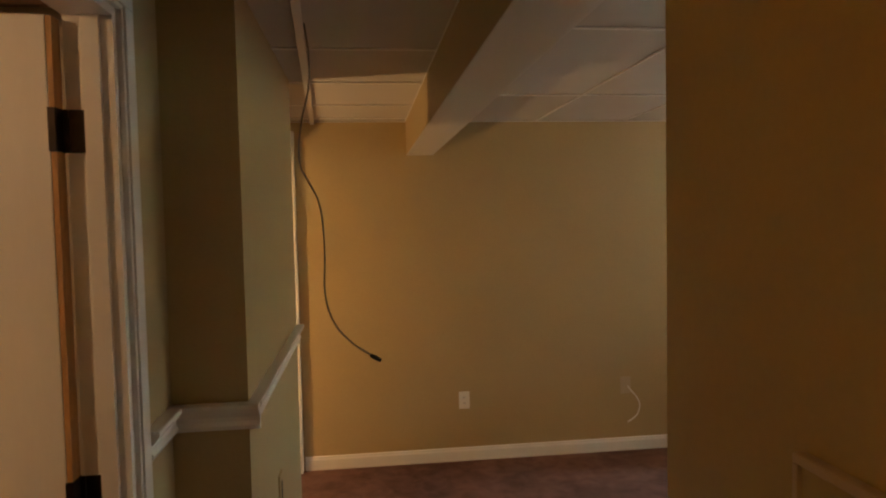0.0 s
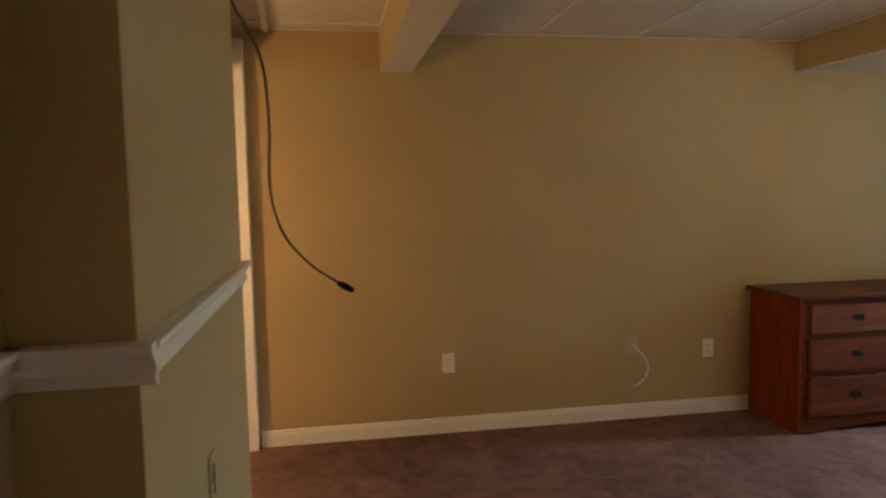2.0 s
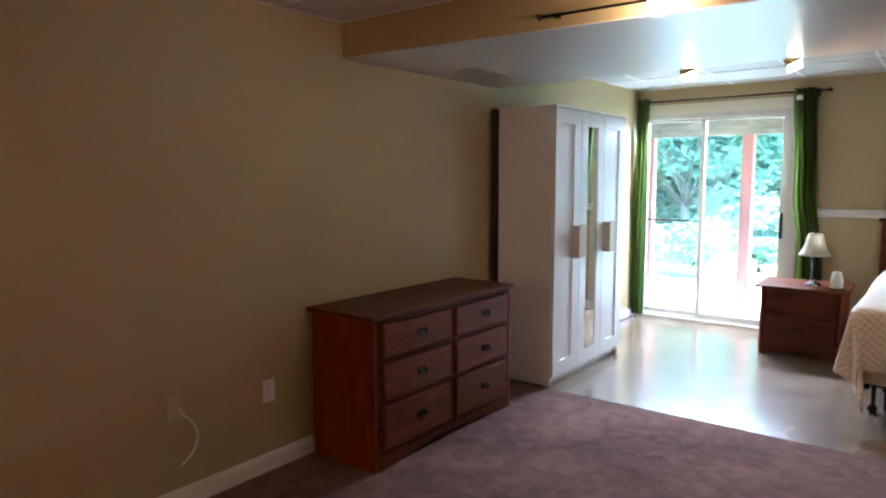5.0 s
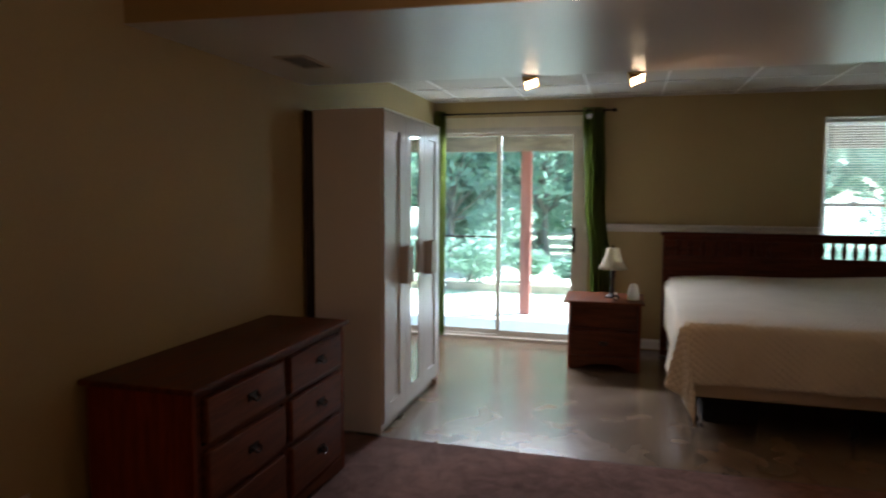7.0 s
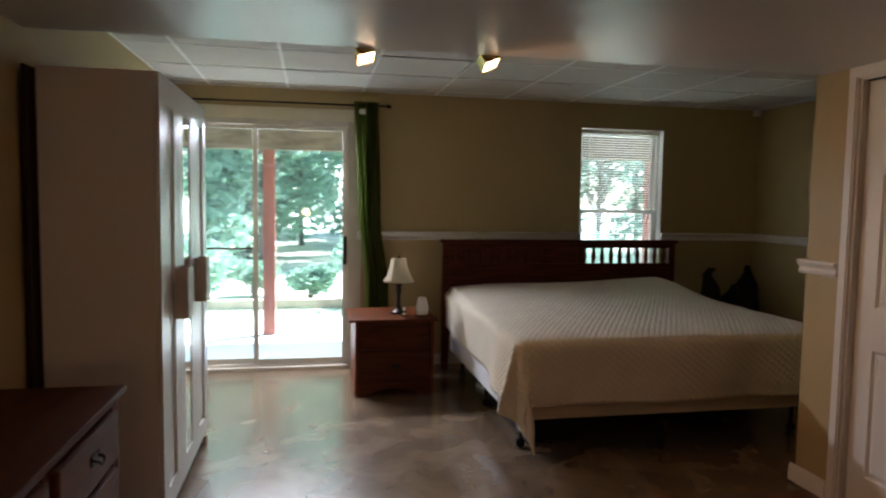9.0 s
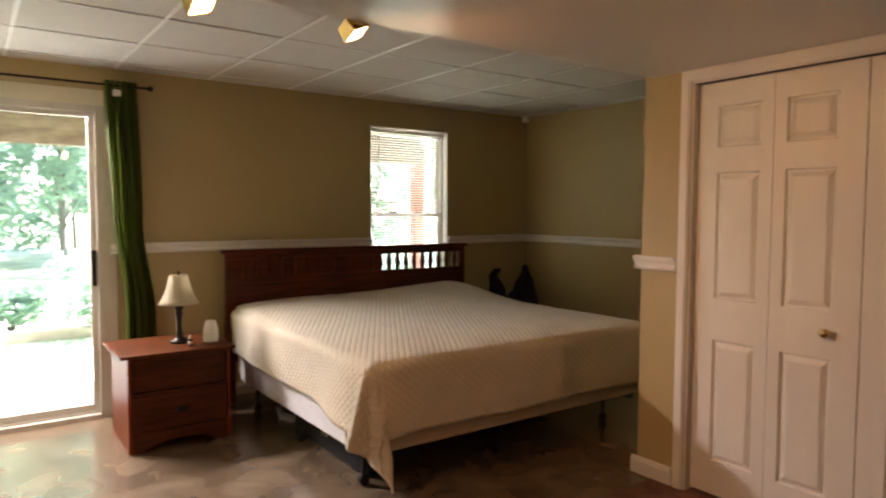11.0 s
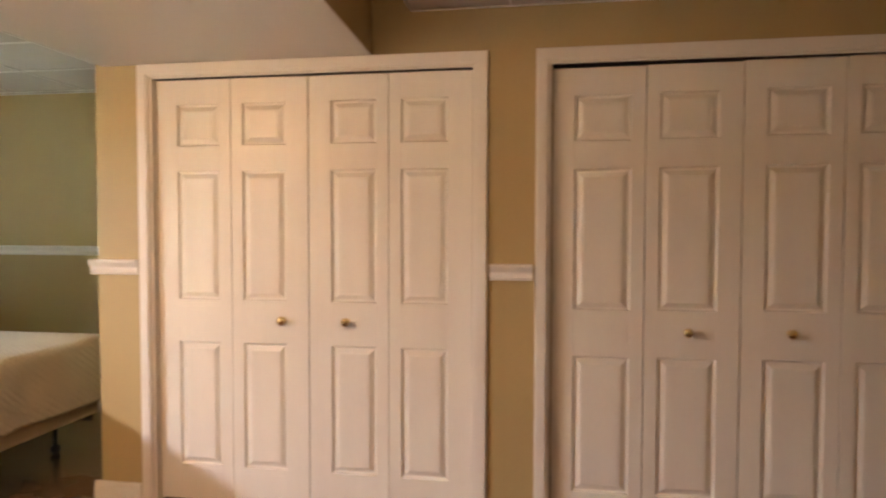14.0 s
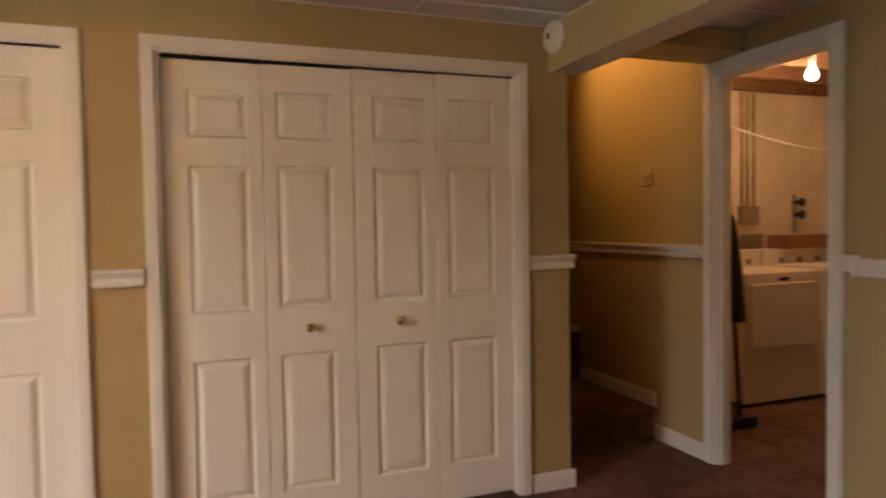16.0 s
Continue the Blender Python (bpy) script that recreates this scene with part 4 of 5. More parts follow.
part("solid_panel", boxes(((0.008, 0.93, 0.905), (0.032, 1.19, HBH - 0.07)), ((0.008, 1.25, 0.905), (0.032, HBW - 0.06, HBH - 0.07))), M_DKWOOD, hb)
for i in range(10):
    y = 0.105 + i * 0.0835
    part("spindle", turned([(0.017, 0.905), (0.019, 0.93), (0.024, 0.965), (0.019, 1.0), (0.013, 1.02), (0.02, HBH - 0.07)], 8, (0.02, y, 0)), M_DKWOOD, hb)
for i in range(8):
    y = 1.30 + i * 0.10
    part("spindle", turned([(0.017, 0.905), (0.019, 0.93), (0.024, 0.965), (0.019, 1.0), (0.013, 1.02), (0.02, HBH - 0.07)], 8, (-0.0, y, 0)), M_DKWOOD, hb)

frame_ob = thing("bed_frame", (BX0, BY0, -0.012), "black steel bed frame on castors under the box spring", "bed frame")
BL, BW = BX1 - BX0, BY1 - BY0
part("side_rail", boxes(((0.02, 0.03, 0.20), (BL, 0.035, 0.235)), ((0.02, 0.035, 0.20), (BL, 0.06, 0.205)), bevel=0.001), M_BLACK, frame_ob)
part("side_rail", boxes(((0.02, BW - 0.035, 0.20), (BL, BW - 0.03, 0.235)), ((0.02, BW - 0.06, 0.20), (BL, BW - 0.035, 0.205)), bevel=0.001), M_BLACK, frame_ob)
for x in (0.22, 1.0, 1.75):
    part("cross_bar", boxes(((x, 0.03, 0.17), (x + 0.03, BW - 0.03, 0.20)), bevel=0.001), M_BLACK, frame_ob)
for x in (0.235, 1.015, 1.765):
    for y in (0.07, BW / 2, BW - 0.07):
        lg = part("leg", tube([(x, y, 0.18), (x, y, 0.055)], 0.013, 8), M_BLACK, frame_ob)
        part("castor", tube([(x - 0.014, y, 0.028), (x + 0.014, y, 0.028)], 0.028, 14), M_BLACK, lg)
spring = thing("box_spring", (BX0, BY0, 0.19), "beige cloth-covered box spring under the mattress", "box spring")
part("body", boxes(((0.0, 0.0, 0.034), (BL, BW, 0.23)), bevel=0.02), M_SPRING, spring)
part("white_side_cover", boxes(((0.0, BW + 0.001, 0.01), (BL - 0.1, BW + 0.012, 0.2)), bevel=0.004), M_SHEET, spring, "white sheet tucked over the edge")
mattress = thing("mattress", (BX0, BY0, 0.42), "thick king mattress in a white sheet under the quilt", "mattress")
part("body", boxes(((0.01, 0.01, 0.0), (BL, BW - 0.01, BT - 0.42 - 0.012)), bevel=0.05), M_SHEET, mattress)


def quilt():
    """A sheet laid over the mattress that hangs down at the foot and both sides; s runs from the foot, t across."""
    bm = bmesh.new()
    uvl = bm.loops.layers.uv.new("UVMap")
    q = thing("quilt", (BX0, BY0, 0), "cream quilted bedspread lying over the bed, hanging at the corner", "bedspread")
    drop_f, drop_s = 0.385, 0.36
    ns, nt = 150, 170
    s0, s1, t0, t1 = -drop_f, BL - 0.02, -drop_s, BW + drop_s
    rnd = 0.045

    def fall(d):
        """Out and down for a distance d past the edge, rounded."""
        if d <= 0:
            return 0.0, 0.0
        arc = rnd * math.pi / 2
        if d < arc:
            a = d / rnd
            return rnd * math.sin(a), rnd * (1 - math.cos(a))
        return rnd, rnd + d - arc

    # the loose corner: a ridge at the corner itself, a hollow, then an ear that stands out to the side
    ear_x = lerp([(0, 0.0), (30, -0.012), (44, -0.07), (58, 0.045), (82, 0.045), (90, 0.07)])
    ear_y = lerp([(0, 0.0), (30, -0.03), (44, -0.07), (58, -0.02), (82, 0.09), (90, 0.08)])
    grid, coords = [], []
    for i in range(ns + 1):
        row, crow = [], []
        for j in range(nt + 1):
            s, t = s0 + (s1 - s0) * i / ns, t0 + (t1 - t0) * j / nt
            side = 1 if t > BW / 2 else -1
            dx, dy = max(0, -s), max(0, (t - BW) if side > 0 else -t)
            x, y = max(s, 0), min(max(t, 0), BW)
            if dx > 0 and dy > 0:
                r = math.hypot(dx, dy)
                ang = math.atan2(dy, dx)
                lim = 0.60
                r2 = min(r * 1.2, lim + 0.06)
                o, zz = fall(r2)
                g = min(1.0, zz / 0.45) if side > 0 else 0.0
                wav = 1 + 0.75 * math.sin(ang * 2.0) ** 4 * min(1, r / 0.3) - 0.35 * math.sin(ang * 4.0 + 0.4) * min(1, r / 0.25)
                if side > 0:
                    x += -o * math.cos(ang) + g * ear_x(math.degrees(ang))
                    y += o * math.sin(ang) + g * ear_y(math.degrees(ang))
                else:
                    x -= o * math.cos(ang) * wav + 0.02 * math.sin(ang * 2) * r
                    y -= o * math.sin(ang) * wav - 0.05 * math.sin(2 * ang) ** 2 * (r / 0.5)
            elif dx > 0:
                o, zz = fall(dx)
                rip = (0.016 * math.sin(t * 7.3 + 0.7 * math.sin(t * 3)) + 0.006 * math.sin(t * 17 + 1)) * min(1, dx / 0.2)
                x -= o + rip + 0.01 * dx
            elif dy > 0:
                o, zz = fall(dy * (1.0 if side < 0 else 1.0 - 0.10 * min(1, max(0, s) / 1.2)))
                rip = 0.016 * math.sin(s * 6.1 + 0.9 * math.sin(s * 2.7)) * min(1, dy / 0.2)
                y += side * (o + rip)
                if side > 0:
                    g = min(1.0, zz / 0.45) * math.exp(-(s / 0.42) ** 2)
                    x, y = x + g * ear_x(90), y + g * ear_y(90)
            else:
                zz = 0.0
            z = BT - zz + 0.006 * noise.noise(Vector((s * 1.7, t * 1.7, 0))) * (1 if zz == 0 else 0.3) + 0.004 * noise.noise(Vector((s * 6, t * 6, 3)))
            if zz == 0:
                z += 0.10 * math.exp(-((s - BL + 0.2) / 0.5) ** 2) * min(1, t / 0.12) * (1 - 0.75 * t / BW) * (0.85 + 0.15 * math.cos(2 * math.pi * t / BW))
            edge = min(s, t, BW - t)
            if zz == 0:
                z -= 0.02 * math.exp(-max(edge, 0) / 0.12)
            else:
                z -= 0.02
            row.append(bm.verts.new((x, y, max(z, 0.02))))
            crow.append((s, t))
        grid.append(row)
        coords.append(crow)
    for i in range(ns):
        for j in range(nt):
            f = bm.faces.new((grid[i][j], grid[i + 1][j], grid[i + 1][j + 1], grid[i][j + 1]))
            f.smooth = True
            for lp, (a, b) in zip(f.loops, ((i, j), (i + 1, j), (i + 1, j + 1), (i, j + 1))):
                lp[uvl].uv = coords[a][b]
    around = [grid[i][0] for i in range(ns, -1, -3)] + [grid[0][j] for j in range(3, nt, 3)] + [grid[i][nt] for i in range(0, ns + 1, 3)]
    hem = tube([v.co.copy() for v in around], 0.0055, 6)
    ob = part("cover", bm, M_QUILT, q)
    part("hem", hem, M_SPRING, q, "cream bound edge")
    so = ob.modifiers.new("thickness", "SOLIDIFY")
    so.thickness, so.offset = 0.007, 1
    return q


quilt()

case = thing("storage_case", (5.75, 2.28, -0.012), "low black storage case pushed under the bed", "storage case")
part("case", boxes(((0.0, 0.0, 0.0), (0.95, 0.34, 0.13)), bevel=0.02), M_CLOTHBLK, case)
part("lid", boxes(((-0.008, -0.008, 0.131), (0.958, 0.348, 0.15)), bevel=0.006), M_BLACK, case)
part("latch", boxes(((0.44, 0.349, 0.10), (0.52, 0.358, 0.145)), bevel=0.002), M_PIPE, case)
for x, y, turn, size in ((6.86, 2.53, 20, (0.13, 0.05, 0.035)), (7.02, 2.56, -14, (0.16, 0.03, 0.025))):
    o = thing("small_box", (x, y, -0.012), "small pale carton lying on the floor under the bed", "box", "cartons under the bed")
    part("carton", boxes(((0, 0, 0), size), bevel=0.002), M_PLASTIC, o)
    o.rotation_euler = (0, 0, radians(turn))

# ---- black bags in the corner behind the bed ----
bags = thing("black_bags", (7.25, 0.05, -0.012), "black bags piled in the corner beside the bed", "bag")
for k, (x, y, r, h) in enumerate(((0.14, 0.30, 0.10, 0.88), (0.04, 0.14, 0.15, 0.74), (0.22, -0.12, 0.12, 0.89), (0.08, 0.0, 0.14, 0.78))):
    bm = turned([(r * 0.9, 0), (r, 0.1), (r * 0.95, h * 0.5), (r * 0.75, h * 0.8), (r * 0.3, h * 0.93), (0.02, h)], 28, (x, y, 0))
    for v in bm.verts:
        v.co += Vector((noise.noise(v.co * 9 + Vector((k, 0, 0))), noise.noise(v.co * 9 + Vector((0, k, 4))), 0)) * 0.05
    part("bag", bm, M_CLOTHBLK, bags)


# ---- outlets, switch, cords ----
def wall_plate(name, place, facing, label, material, holes, category, group=""):
    o = thing(name, place, label, category, group)
    o.rotation_euler = (0, 0, radians(facing))
    part("plate", boxes(((-0.036, -0.006, -0.058), (0.036, 0, 0.058)), bevel=0.002), material, o)
    for z in holes:
        r = part("receptacle", boxes(((-0.016, -0.008, z - 0.014), (0.016, -0.006, z + 0.014)), bevel=0.001), material, o)
        part("slots", boxes(((-0.007, -0.0086, z - 0.004), (-0.005, -0.008, z + 0.006)), ((0.005, -0.0086, z - 0.004), (0.007, -0.008, z + 0.006))), M_BLACK, r)
    return o


wall_plate("wall_outlet", (1.272, A, 0.41), 0, "white duplex wall outlet low on the tan wall", M_PLASTIC, (-0.02, 0.02), "outlet", "wall outlets")
wall_plate("wall_outlet", (2.897, A, 0.405), 0, "white wall outlet low on the wall by the dresser", M_PLASTIC, (-0.02, 0.02), "outlet", "wall outlets")
wall_plate("cable_plate", (2.40, A, 0.455), 0, "tan cable wall plate with a loose white cord", M_IVORY, (), "wall plate")
cord = thing("white_cord", (2.40, A, 0.42), "short white cord curling down from the wall plate", "cord")
part("cord", tube(smooth_line([(0.015, -0.006, 0.03), (0.03, -0.03, 0.0), (0.075, -0.02, -0.05), (0.095, -0.018, -0.11), (0.075, -0.02, -0.17), (0.03, -0.03, -0.20), (0.0, -0.035, -0.215)], 6), 0.0045, 8), M_PLASTIC, cord)
wall_plate("cable_plate", (W1, 2.97, 0.70), 90, "tan painted plate with a dark slot, low on the hall wall", M_WALL, (), "wall plate")
sl = thing("wall_slot", (W1 + 0.007, 2.97, 0.70), "dark narrow gap in the painted wall plate", "wall slot")
part("slot", boxes(((0, -0.006, -0.045), (0.002, 0.004, 0.03)), ((0, -0.016, -0.01), (0.002, 0.012, -0.002))), M_BLACK, sl)
sw = thing("light_switch", (W0, 0.87, 1.60), "ivory double light switch on the stair wall", "switch")
part("plate", boxes(((0, -0.058, -0.058), (0.006, 0.058, 0.058)), bevel=0.002), M_IVORY, sw)
for y in (-0.024, 0.024):
    part("toggle", boxes(((0.006, y - 0.004, -0.01), (0.016, y + 0.004, 0.006)), bevel=0.001), M_IVORY, sw)

race = thing("wire_raceway", (0.42, 3.2, H), "narrow white wire raceway running along the ceiling to the wall", "raceway")
part("channel", boxes(((-0.014, -1.5, -0.012), (0.014, A - 3.2, 0.0)), bevel=0.003), M_BAR, race)
race.rotation_euler = (0, 0, 0.055)
cable = thing("hanging_cable", (0.36, 2.85, H), "grey cable hanging slack from the ceiling with a dark plug", "cable")
part("wire", tube(smooth_line([(0.10, -0.06, -0.002), (0.112, -0.06, -0.10), (0.108, -0.06, -0.20), (0.085, -0.055, -0.30), (0.072, -0.05, -0.38), (0.075, -0.04, -0.45), (0.10, -0.04, -0.50), (0.133, -0.04, -0.58), (0.143, -0.045, -0.72), (0.14, -0.05, -0.85), (0.165, -0.05, -0.95), (0.22, -0.05, -1.02), (0.29, -0.05, -1.07)], 8), 0.003, 8), M_CABLE, cable)
part("plug", tube([(0.28, -0.05, -1.065), (0.295, -0.05, -1.073), (0.315, -0.05, -1.085)], [0.005, 0.008, 0.006], 10), M_BLACK, cable, "dark plug")

det = thing("smoke_detector", (1.097, 1.475, 2.198), "round white smoke detector on the side of the beam", "smoke detector")
part("body", turned([(0.076, 0), (0.078, 0.006), (0.074, 0.022), (0.062, 0.032), (0.03, 0.034)], 28), M_PLASTIC, det).matrix_local = pose(0, 0, 0, 0, 90, 0)
part("vent_ring", turned([(0.034, 0.033), (0.034, 0.038), (0.028, 0.040)], 24), M_PLASTIC, det).matrix_local = pose(0, 0, 0, 0, 90, 0)
part("button", boxes(((0.040, -0.012, -0.016), (0.043, 0.012, 0.016)), bevel=0.002), M_BRONZE, det)

vent = thing("ceiling_vent", (4.27, 4.66, HS - 0.004), "white louvred air vent flush in the soffit", "vent")
part("frame", boxes(((-0.15, -0.08, -0.006), (0.15, -0.06, 0)), ((-0.15, 0.06, -0.006), (0.15, 0.08, 0)), ((-0.15, -0.06, -0.006), (-0.13, 0.06, 0)), ((0.13, -0.06, -0.006), (0.15, 0.06, 0)), bevel=0.001), M_HANDLEPL, vent)
# dark sheet on the closed soffit, drawn as shade between the slats
part("louvre_shade", boxes(((-0.13, -0.06, -0.0015), (0.13, 0.06, -0.0005))), M_SHADOWGAP, vent)
for i in range(8):
    p = part("slat", boxes(((-0.13, -0.005, -0.001), (0.13, 0.005, 0.0))), M_HANDLEPL, vent)
    p.location, p.rotation_euler = (0, -0.052 + 0.015 * i, -0.004), (radians(28), 0, 0)

# ---- lamps on the soffit ----
bar = thing("wall_light_bar", (SO0 + 0.066, 3.29, 2.12), "dark thin light bar with one lit bulb on the soffit", "light fixture")
part("bar", tube([(-0.035, 0.52, 0.01), (-0.035, -0.62, 0.01)], 0.006, 8), M_BRONZE, bar)
part("end_ball", turned([(0.002, -0.012), (0.01, -0.007), (0.012, 0), (0.01, 0.007), (0.002, 0.012)], 12, (-0.035, 0.525, 0.01)), M_BRONZE, bar)
part("mount", boxes(((-0.04, -0.02, -0.01), (0, 0.02, 0.03)), ((-0.035, -0.55, 0.0), (0, -0.53, 0.02)), ((-0.035, 0.44, 0.0), (0, 0.46, 0.02)), bevel=0.003), M_BRONZE, bar)
bl = turned([(0.002, -0.042), (0.022, -0.036), (0.038, -0.018), (0.042, 0), (0.038, 0.018), (0.022, 0.036), (0.014, 0.045)], 20, (-0.062, 0, -0.022))
part("bulb", bl, M_BULB, bar, "lit frosted globe bulb")


def spot(y, turn):
    o = thing("spotlight", (SO1 + 0.012, y, 2.085), "small square lit brass spotlight on the soffit edge", "spotlight", "soffit spotlights")
    part("mount", boxes(((-0.012, -0.02, -0.015), (0.02, 0.02, 0.03)), bevel=0.003), M_BRASS, o)
    hd = bmesh.new()
    rings = []
    for w, z in ((0.026, 0.030), (0.036, 0.026), (0.041, -0.034), (0.038, -0.034), (0.034, -0.022)):
        rings.append([hd.verts.new((sx * w, sy * w, z)) for sx, sy in ((-1, -1), (1, -1), (1, 1), (-1, 1))])
    for p, q in zip(rings, rings[1:]):
        for i in range(4):
            hd.faces.new((p[i], p[(i + 1) % 4], q[(i + 1) % 4], q[i]))
    hd.faces.new(rings[0])
    bmesh.ops.bevel(hd, geom=hd.edges[:], offset=0.002, segments=1, affect="EDGES")
    h = part("head", hd, M_BRASS, o)
    h.matrix_local = pose(0.045, 0, -0.012, turn, 24, 0)
    part("lens", boxes(((-0.033, -0.033, -0.031), (0.033, 0.033, -0.024)), bevel=0.002), M_LIT, h, "glowing lamp glass")


spot(3.66, -20)
spot(3.10, -26)

sensor = thing("corner_sensor", (7.66, -0.25, HB), "small white plastic sensor tucked in the ceiling corner", "sensor")
part("housing", boxes(((-0.05, 0.0, -0.055), (0.015, 0.05, 0.0)), bevel=0.006), M_PLASTIC, sensor)

# ---- stair wall panel ----
pan = thing("wall_grille", (CX, 0.66, 1.205), "plain grille panel with cream border on the stair wall", "grille")
part("border", boxes(((-0.012, -0.50, 0.225), (0, 0.487, 0.234)), ((-0.012, 0.480, -0.24), (0, 0.487, 0.225)), bevel=0.002), M_HANDLEPL, pan)
part("panel", boxes(((-0.008, -0.50, -0.24), (0, 0.480, 0.225)), bevel=0.001), M_WALL, pan)

# ---- laundry room ----
slab = thing("laundry_door", (W0 - 0.1, LD1 - 0.022, 0), "white laundry door standing wide open on dark hinges", "door")
part("slab", boxes(((-0.72, -0.036, 0.012), (-0.018, 0.0, LDT - 0.03)), bevel=0.002), M_DOOR, slab)
part("bare_edge", boxes(((-0.018, -0.034, 0.013), (-0.006, 0.004, LDT - 0.031)), bevel=0.001), M_PINE, slab, "unpainted pine edge")
for z in (0.25, 1.06, 1.835):
    part("hinge", boxes(((-0.02, -0.039, z - 0.045), (-0.004, 0.006, z + 0.045)), ((-0.004, -0.006, z - 0.045), (0.006, 0.001, z + 0.045)), ((0.006, -0.002, z - 0.045), (0.045, 0.002, z + 0.045)), bevel=0.002), M_BRONZE, slab, "dark bronze butt hinge")


def appliance(name, x, w, label, kind):
    o = thing(name, (x, 0.01, 0), label, kind)
    part("cabinet", boxes(((0, 0, 0.03), (w, 0.68, 0.947)), bevel=0.012), M_APPL, o)
    part("control_panel", boxes(((0, 0, 0.948), (w, 0.12, 1.08)), bevel=0.01), M_APPL, o)
    part("door" if kind == "dryer" else "lid", boxes(((0.05, 0.681, 0.42), (w - 0.05, 0.695, 0.87)), bevel=0.006) if kind == "dryer" else boxes(((0.05, 0.16, 0.948), (w - 0.05, 0.62, 0.960)), bevel=0.006), M_APPL, o)
    part("badge", boxes(((w / 2 - 0.045, 0.681, 0.885), (w / 2 + 0.045, 0.686, 0.91))), M_BLACK, o, "small dark badge")
    for i in range(3):
        k = part("dial", turned([(0.025, 0), (0.025, 0.012), (0.018, 0.02)], 16), M_PIPE, o)
        k.matrix_local = pose(0.12 + 0.2 * i, 0.121, 0.99, -90, 0, 0)
    for fx, fy in ((0.05, 0.05), (w - 0.05, 0.05), (0.05, 0.62), (w - 0.05, 0.62)):
        part("foot", tube([(fx, fy, 0), (fx, fy, 0.031)], 0.02, 10), M_BLACK, o)
    return o


appliance("dryer", -1.545, 0.715, "white enamel clothes dryer with a top control panel", "dryer")
appliance("washing_machine", -2.29, 0.715, "white enamel washing machine beside the dryer", "washing machine")
cbox = thing("cardboard_box", (-2.03, 0.02, 1.081), "low brown cardboard box on the washing machine's control panel", "box")
part("box", boxes(((-0.29, 0.0, 0.0), (0.29, 0.2, 0.11)), bevel=0.004), M_CARD, cbox)
bulb = thing("ceiling_bulb", (-1.25, 0.86, 2.54), "bare lit bulb in a white holder under the joists", "light bulb")
part("holder", turned([(0.05, 0), (0.05, -0.02), (0.02, -0.05), (0.018, -0.20)], 16), M_PLASTIC, bulb)
part("globe", turned([(0.014, -0.19), (0.028, -0.215), (0.036, -0.24), (0.028, -0.265), (0.004, -0.277)], 18), M_BULB, bulb, "glowing bulb")
coat = thing("hanging_coat", (-0.16, 1.22, 1.35), "black coat hanging from a hook by the laundry doorway", "coat")
bm = bmesh.new()
rows = []
for j in range(15):
    f = j / 14
    w, dpt = 0.05 + 0.09 * f ** 0.6, 0.03 + 0.03 * f
    rows.append([bm.verts.new((w * math.cos(a) * (1 + 0.12 * math.sin(5 * a + 2 * f)), dpt * math.sin(a) * (1 + 0.2 * math.sin(4 * a)), -0.62 * f)) for a in [2 * math.pi * i / 24 for i in range(24)]])
for p, q in zip(rows, rows[1:]):
    for i in range(24):
        bm.faces.new((p[i], p[(i + 1) % 24], q[(i + 1) % 24], q[i])).smooth = True
bm.faces.new(rows[0]), bm.faces.new(rows[-1])
part("body", bm, M_CLOTHBLK, coat)
part("hook", tube([(0.0, 0.0, 0.0), (0.0, 0.0, 0.03), (0.05, 0.0, 0.05), (0.12, 0.0, 0.05)], 0.005, 6), M_BRONZE, coat)
pole = thing("coat_stick", (-0.5, 0.98, 0.0), "dark broom handle leaning upright below the coat", "broom")
part("handle", tube([(0.0, 0, 0.04), (0.26, 0.2, 1.2)], 0.012, 8), M_SHADOWGAP, pole)
part("head", boxes(((-0.10, -0.04, 0), (0.12, 0.05, 0.07)), bevel=0.01), M_BLACK, pole)
pipes = thing("wall_conduits", (-1.72, -0.2, 1.3), "bunch of steel conduits and boxes on the white concrete wall", "conduit")
for i, x in enumerate((-0.07, 0.0, 0.06)):
    part("conduit", tube([(x, 0.025, 0.12), (x, 0.025, 1.1)], 0.011, 8), M_PIPE, pipes)
part("junction_box", boxes(((-0.10, 0, -0.02), (0.09, 0.06, 0.14)), bevel=0.004), M_PIPE, pipes)
part("lower_box", boxes(((-0.12, 0, -0.24), (0.06, 0.08, -0.10)), bevel=0.004), M_PIPE, pipes)
part("shelf_board", boxes(((-0.14, 0, -0.275), (0.12, 0.12, -0.255)), bevel=0.002), M_JOIST, pipes)
tap = thing("water_valves", (-2.25, -0.2, 1.42), "rusty water valves on short pipes on the concrete wall", "valve")
part("pipe", tube([(0, 0.03, 0.12), (0, 0.03, -0.22)], 0.013, 8), M_PIPE, tap)
for z, s in ((0.05, 1), (-0.06, -1)):
    part("valve", tube([(0, 0.03, z), (0, 0.10, z)], 0.02, 10), M_BRONZE, tap)
    part("wheel", tube([(0, 0.105, z), (0, 0.115, z)], 0.04, 12), M_BRONZE, tap)
line = thing("clothes_line", (-0.6, 0.5, 1.9), "thin pale clothes line sagging across the laundry room", "line")
part("line", tube(smooth_line([(-1.96, -0.15, 0.02), (-1.2, 0.0, -0.05), (-0.3, 0.3, -0.03), (0.57, 0.6, 0.06)], 6), 0.005, 6), M_PLASTIC, line)

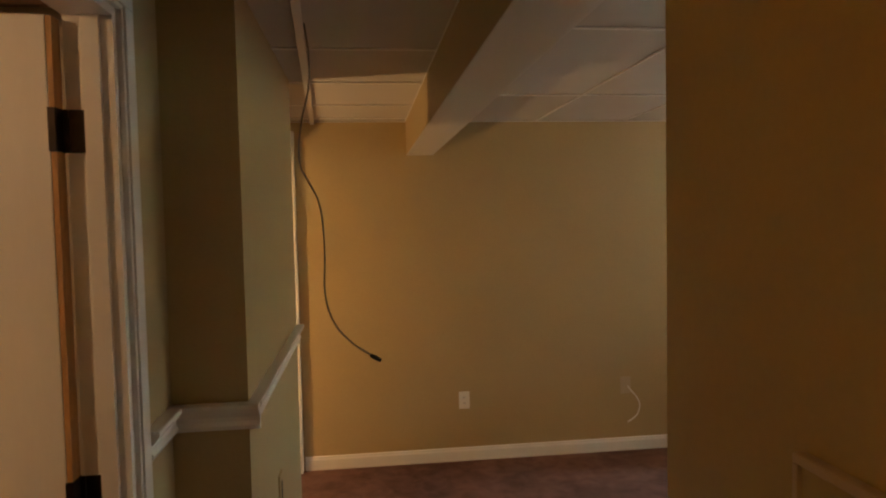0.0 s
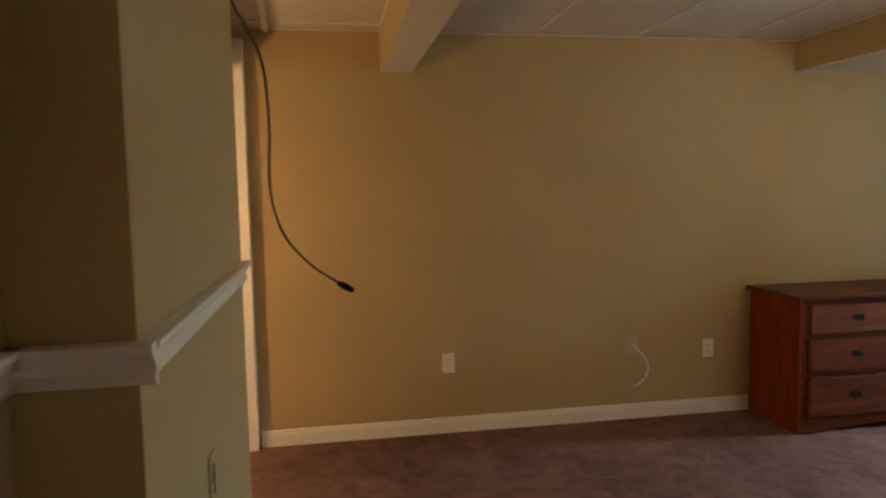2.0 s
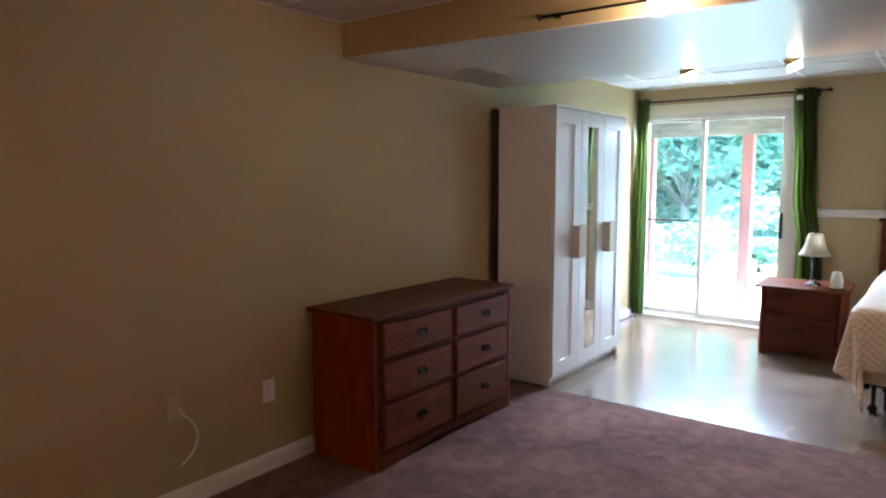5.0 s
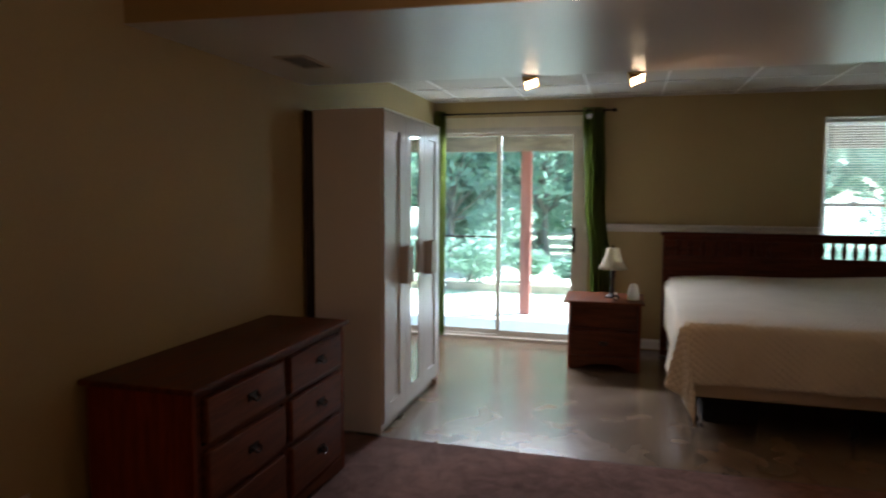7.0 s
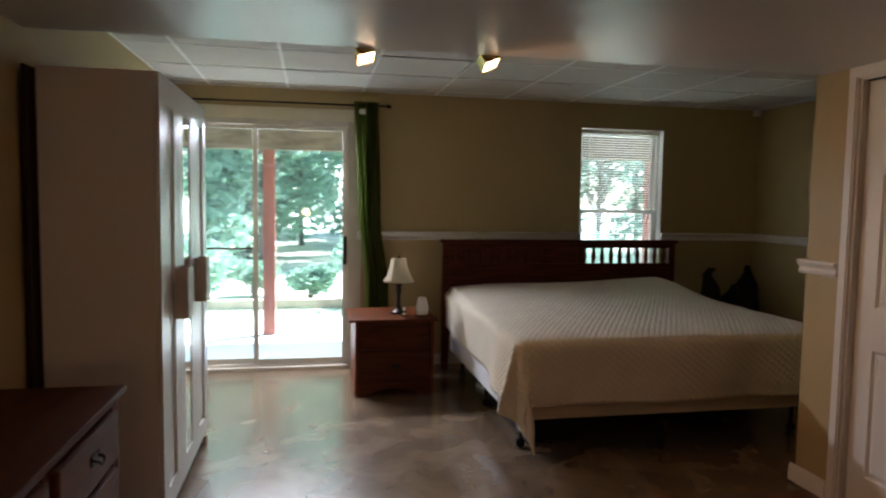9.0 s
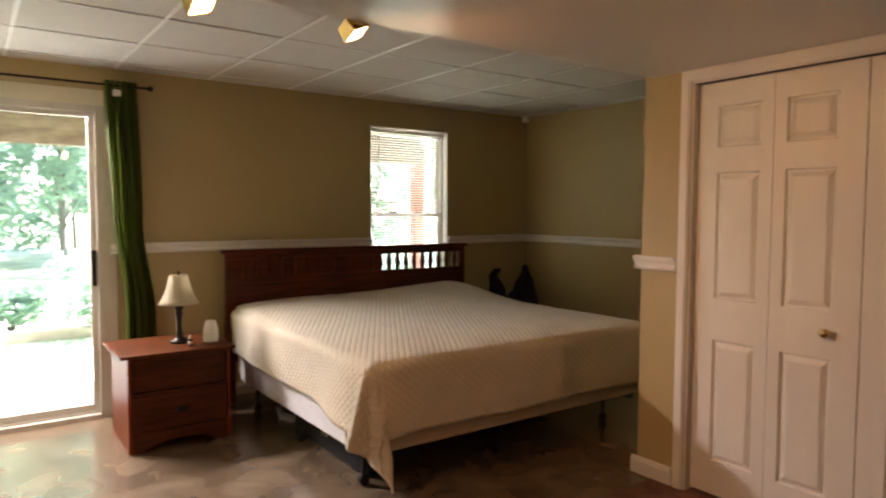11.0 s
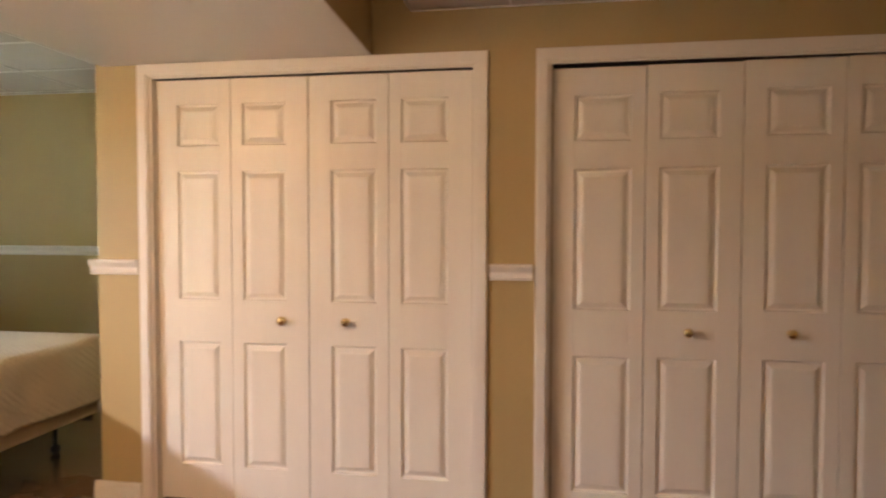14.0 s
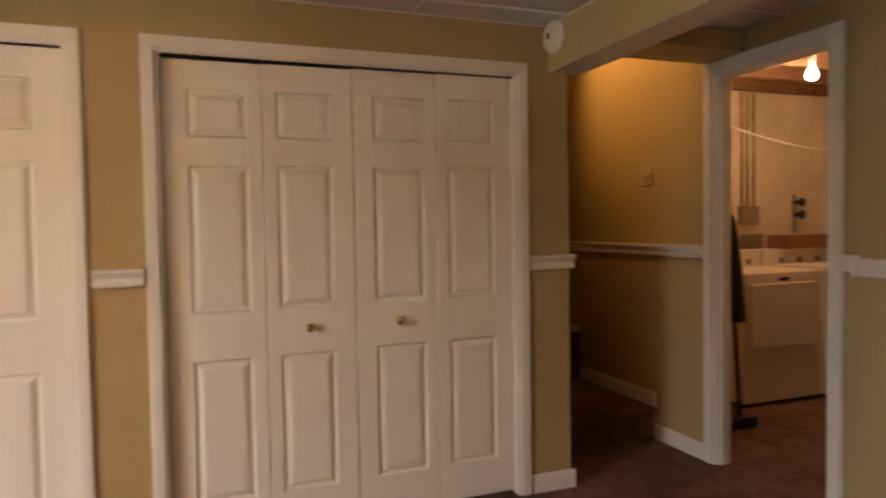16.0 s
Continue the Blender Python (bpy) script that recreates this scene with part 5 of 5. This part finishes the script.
# ---- outdoors ----
built("ground", boxes(((D + 0.14, -300, -0.2), (400, 300, -0.09))), M_GROUND)
built("patio", boxes(((D + 0.14, -2.5, -0.15), (D + 2.9, 7.5, -0.085))), M_PATIO)
deck = thing("deck", (D + 0.14, 0, 0), "wooden deck overhead on reddish posts outside the sliding door", "deck")
for i in range(26):
    x = 0.0 + 0.145 * i
    if x < 2.1:
        part("deck_board", boxes(((x, -0.32, 2.52), (x + 0.1445, 8.0, 2.556))), M_DECK, deck)
for i in range(14):
    part("joist", boxes(((0.0, -0.3 + 0.6 * i, 2.34), (2.05, -0.26 + 0.6 * i, 2.52))), M_REDPOST if i % 3 else M_DECK, deck)
part("girder", boxes(((1.72, -0.32, 1.96), (1.80, 8.0, 2.20)), ((1.83, -0.32, 1.98), (1.87, 8.0, 2.34)), bevel=0.004), M_DECK, deck)
for y in (-0.22, 4.34, 5.55):
    part("post", boxes(((1.70, y - 0.065, -0.09), (1.82, y + 0.065, 1.96)), bevel=0.006), M_REDPOST, deck)
tim = thing("landscape_timber", (11.3, 3.0, -0.09), "pale landscape timber edging the planting bed", "timber")
part("timber", boxes(((0, -4.5, 0), (0.14, 5.5, 0.13)), bevel=0.01), M_TIMBER, tim)


def leaves(bm, centre, radius, count, size, rng, squash=0.8):
    for _ in range(count):
        d = Vector((rng.gauss(0, 1), rng.gauss(0, 1), rng.gauss(0, 1))).normalized() * radius * rng.uniform(0.35, 1.0) ** 0.5
        p = Vector(centre) + Vector((d.x, d.y, d.z * squash))
        u = Vector((rng.gauss(0, 1), rng.gauss(0, 1), rng.gauss(0, 0.6))).normalized()
        w = u.cross(Vector((rng.gauss(0, 1), rng.gauss(0, 1), rng.gauss(0, 1)))).normalized()
        s = size * rng.uniform(0.6, 1.3)
        bm.faces.new([bm.verts.new(p + u * a * s + w * b * s * 0.6) for a, b in ((-1, 0), (0, -0.6), (1, 0), (0, 0.6))])


def tree(x, y, height, spread, seed, clumps=26, per=170, low=0.35, size=0.13):
    rng = random.Random(seed)
    o = thing("tree", (x, y, -0.1), "leafy green tree with a slim grey trunk beyond the yard", "tree", "trees behind the yard")
    lean = rng.uniform(-0.05, 0.05)
    tr = tube([(lean * height * f + 0.05 * math.sin(6 * f), 0.04 * math.sin(9 * f), height * f) for f in (0, 0.1, 0.3, 0.5, 0.7, 0.9)], [0.10, 0.075, 0.06, 0.05, 0.035, 0.015], 9)
    crown = bmesh.new()
    for i in range(clumps):
        f = rng.uniform(low, 1.0)
        a = rng.uniform(0, 2 * math.pi)
        r = spread * (1 - 0.55 * abs(f - 0.6)) * rng.uniform(0.25, 1.0)
        tip = Vector((lean * height * f + r * math.cos(a), r * math.sin(a), height * f))
        root = Vector((lean * height * f * 0.8, 0, height * max(0.12, f - 0.18)))
        tube([root, (root + tip) / 2 + Vector((0, 0, 0.15)), tip], [0.025, 0.014, 0.006], 5, tr)
        leaves(crown, tip, rng.uniform(0.5, 0.95), per, size, rng)
    part("trunk", tr, M_BARK, o)
    part("crown", crown, M_LEAF, o)


rng = random.Random(4)
for i, (x, y, h, s) in enumerate(((14.5, 6.6, 8, 2.2), (16.5, 4.9, 9, 2.4), (15.2, 9.0, 8, 2.4), (19, 2.6, 9, 2.3), (20, 7.3, 10, 3.0), (23, -1.0, 9, 3.0), (18, -3.4, 8, 2.6), (24, 4.2, 11, 3.2), (26, 11, 11, 3.4), (29, -6, 10, 3.4), (17, 12.5, 9, 2.8), (22, -10, 9, 3.0), (21, 5.6, 9, 3.0), (17.5, 7.6, 7, 2.4), (20, -5.5, 8, 3.0), (25, 9, 10, 3.4), (28, 6, 10, 3.4), (24, 13.5, 10, 3.4), (30, 13, 11, 3.6), (31, 1, 11, 3.6), (20, 10.2, 8, 2.8), (27, -3, 10, 3.4))):
    tree(x, y, h, s, 10 + i, low=0.08 if i in (0, 1, 2, 4, 7, 12, 13, 14) or i > 14 else 0.22, clumps=54 if i < 15 else 66, per=210, size=0.115 if i < 15 else 0.21)


def shrub(x, y, r, seed):
    rg = random.Random(seed)
    o = thing("shrub", (x, y, -0.1), "loose green shrub behind the landscape timber", "shrub", "shrubs along the bed")
    st, cr = bmesh.new(), bmesh.new()
    for _ in range(7):
        a, l = rg.uniform(0, 6.28), r * rg.uniform(0.5, 1.0)
        tip = Vector((l * 0.6 * math.cos(a), l * 0.6 * math.sin(a), l * 1.1))
        tube([(0, 0, 0), tip * 0.5 + Vector((0, 0, 0.05)), tip], [0.015, 0.01, 0.004], 5, st)
        leaves(cr, tip, r * 0.5, 230, 0.055, rg)
    part("stems", st, M_BARK, o)
    part("foliage", cr, M_LEAF, o)


for i in range(11):
    shrub(12.0 + 0.5 * math.sin(i * 2.1), -1.2 + 0.85 * i, 0.55 + 0.18 * math.sin(i * 1.7), 50 + i)
rg = random.Random(9)
grass = bmesh.new()
for _ in range(9000):
    x, y = rg.uniform(9.2, 12), rg.uniform(-2, 8)
    a, h = rg.uniform(0, 6.28), rg.uniform(0.02, 0.07)
    d = Vector((math.cos(a), math.sin(a), 0)) * 0.008
    p = Vector((x, y, -0.09))
    if x > D + 3.05:
        grass.faces.new([grass.verts.new(v) for v in (p - d, p + d, p + Vector((d.y * 2, d.x * 2, h)))])
tagged(mesh_object("grass", grass, M_LEAF), "sparse short green grass tufts on the pale ground", "grass", kind="stuff")
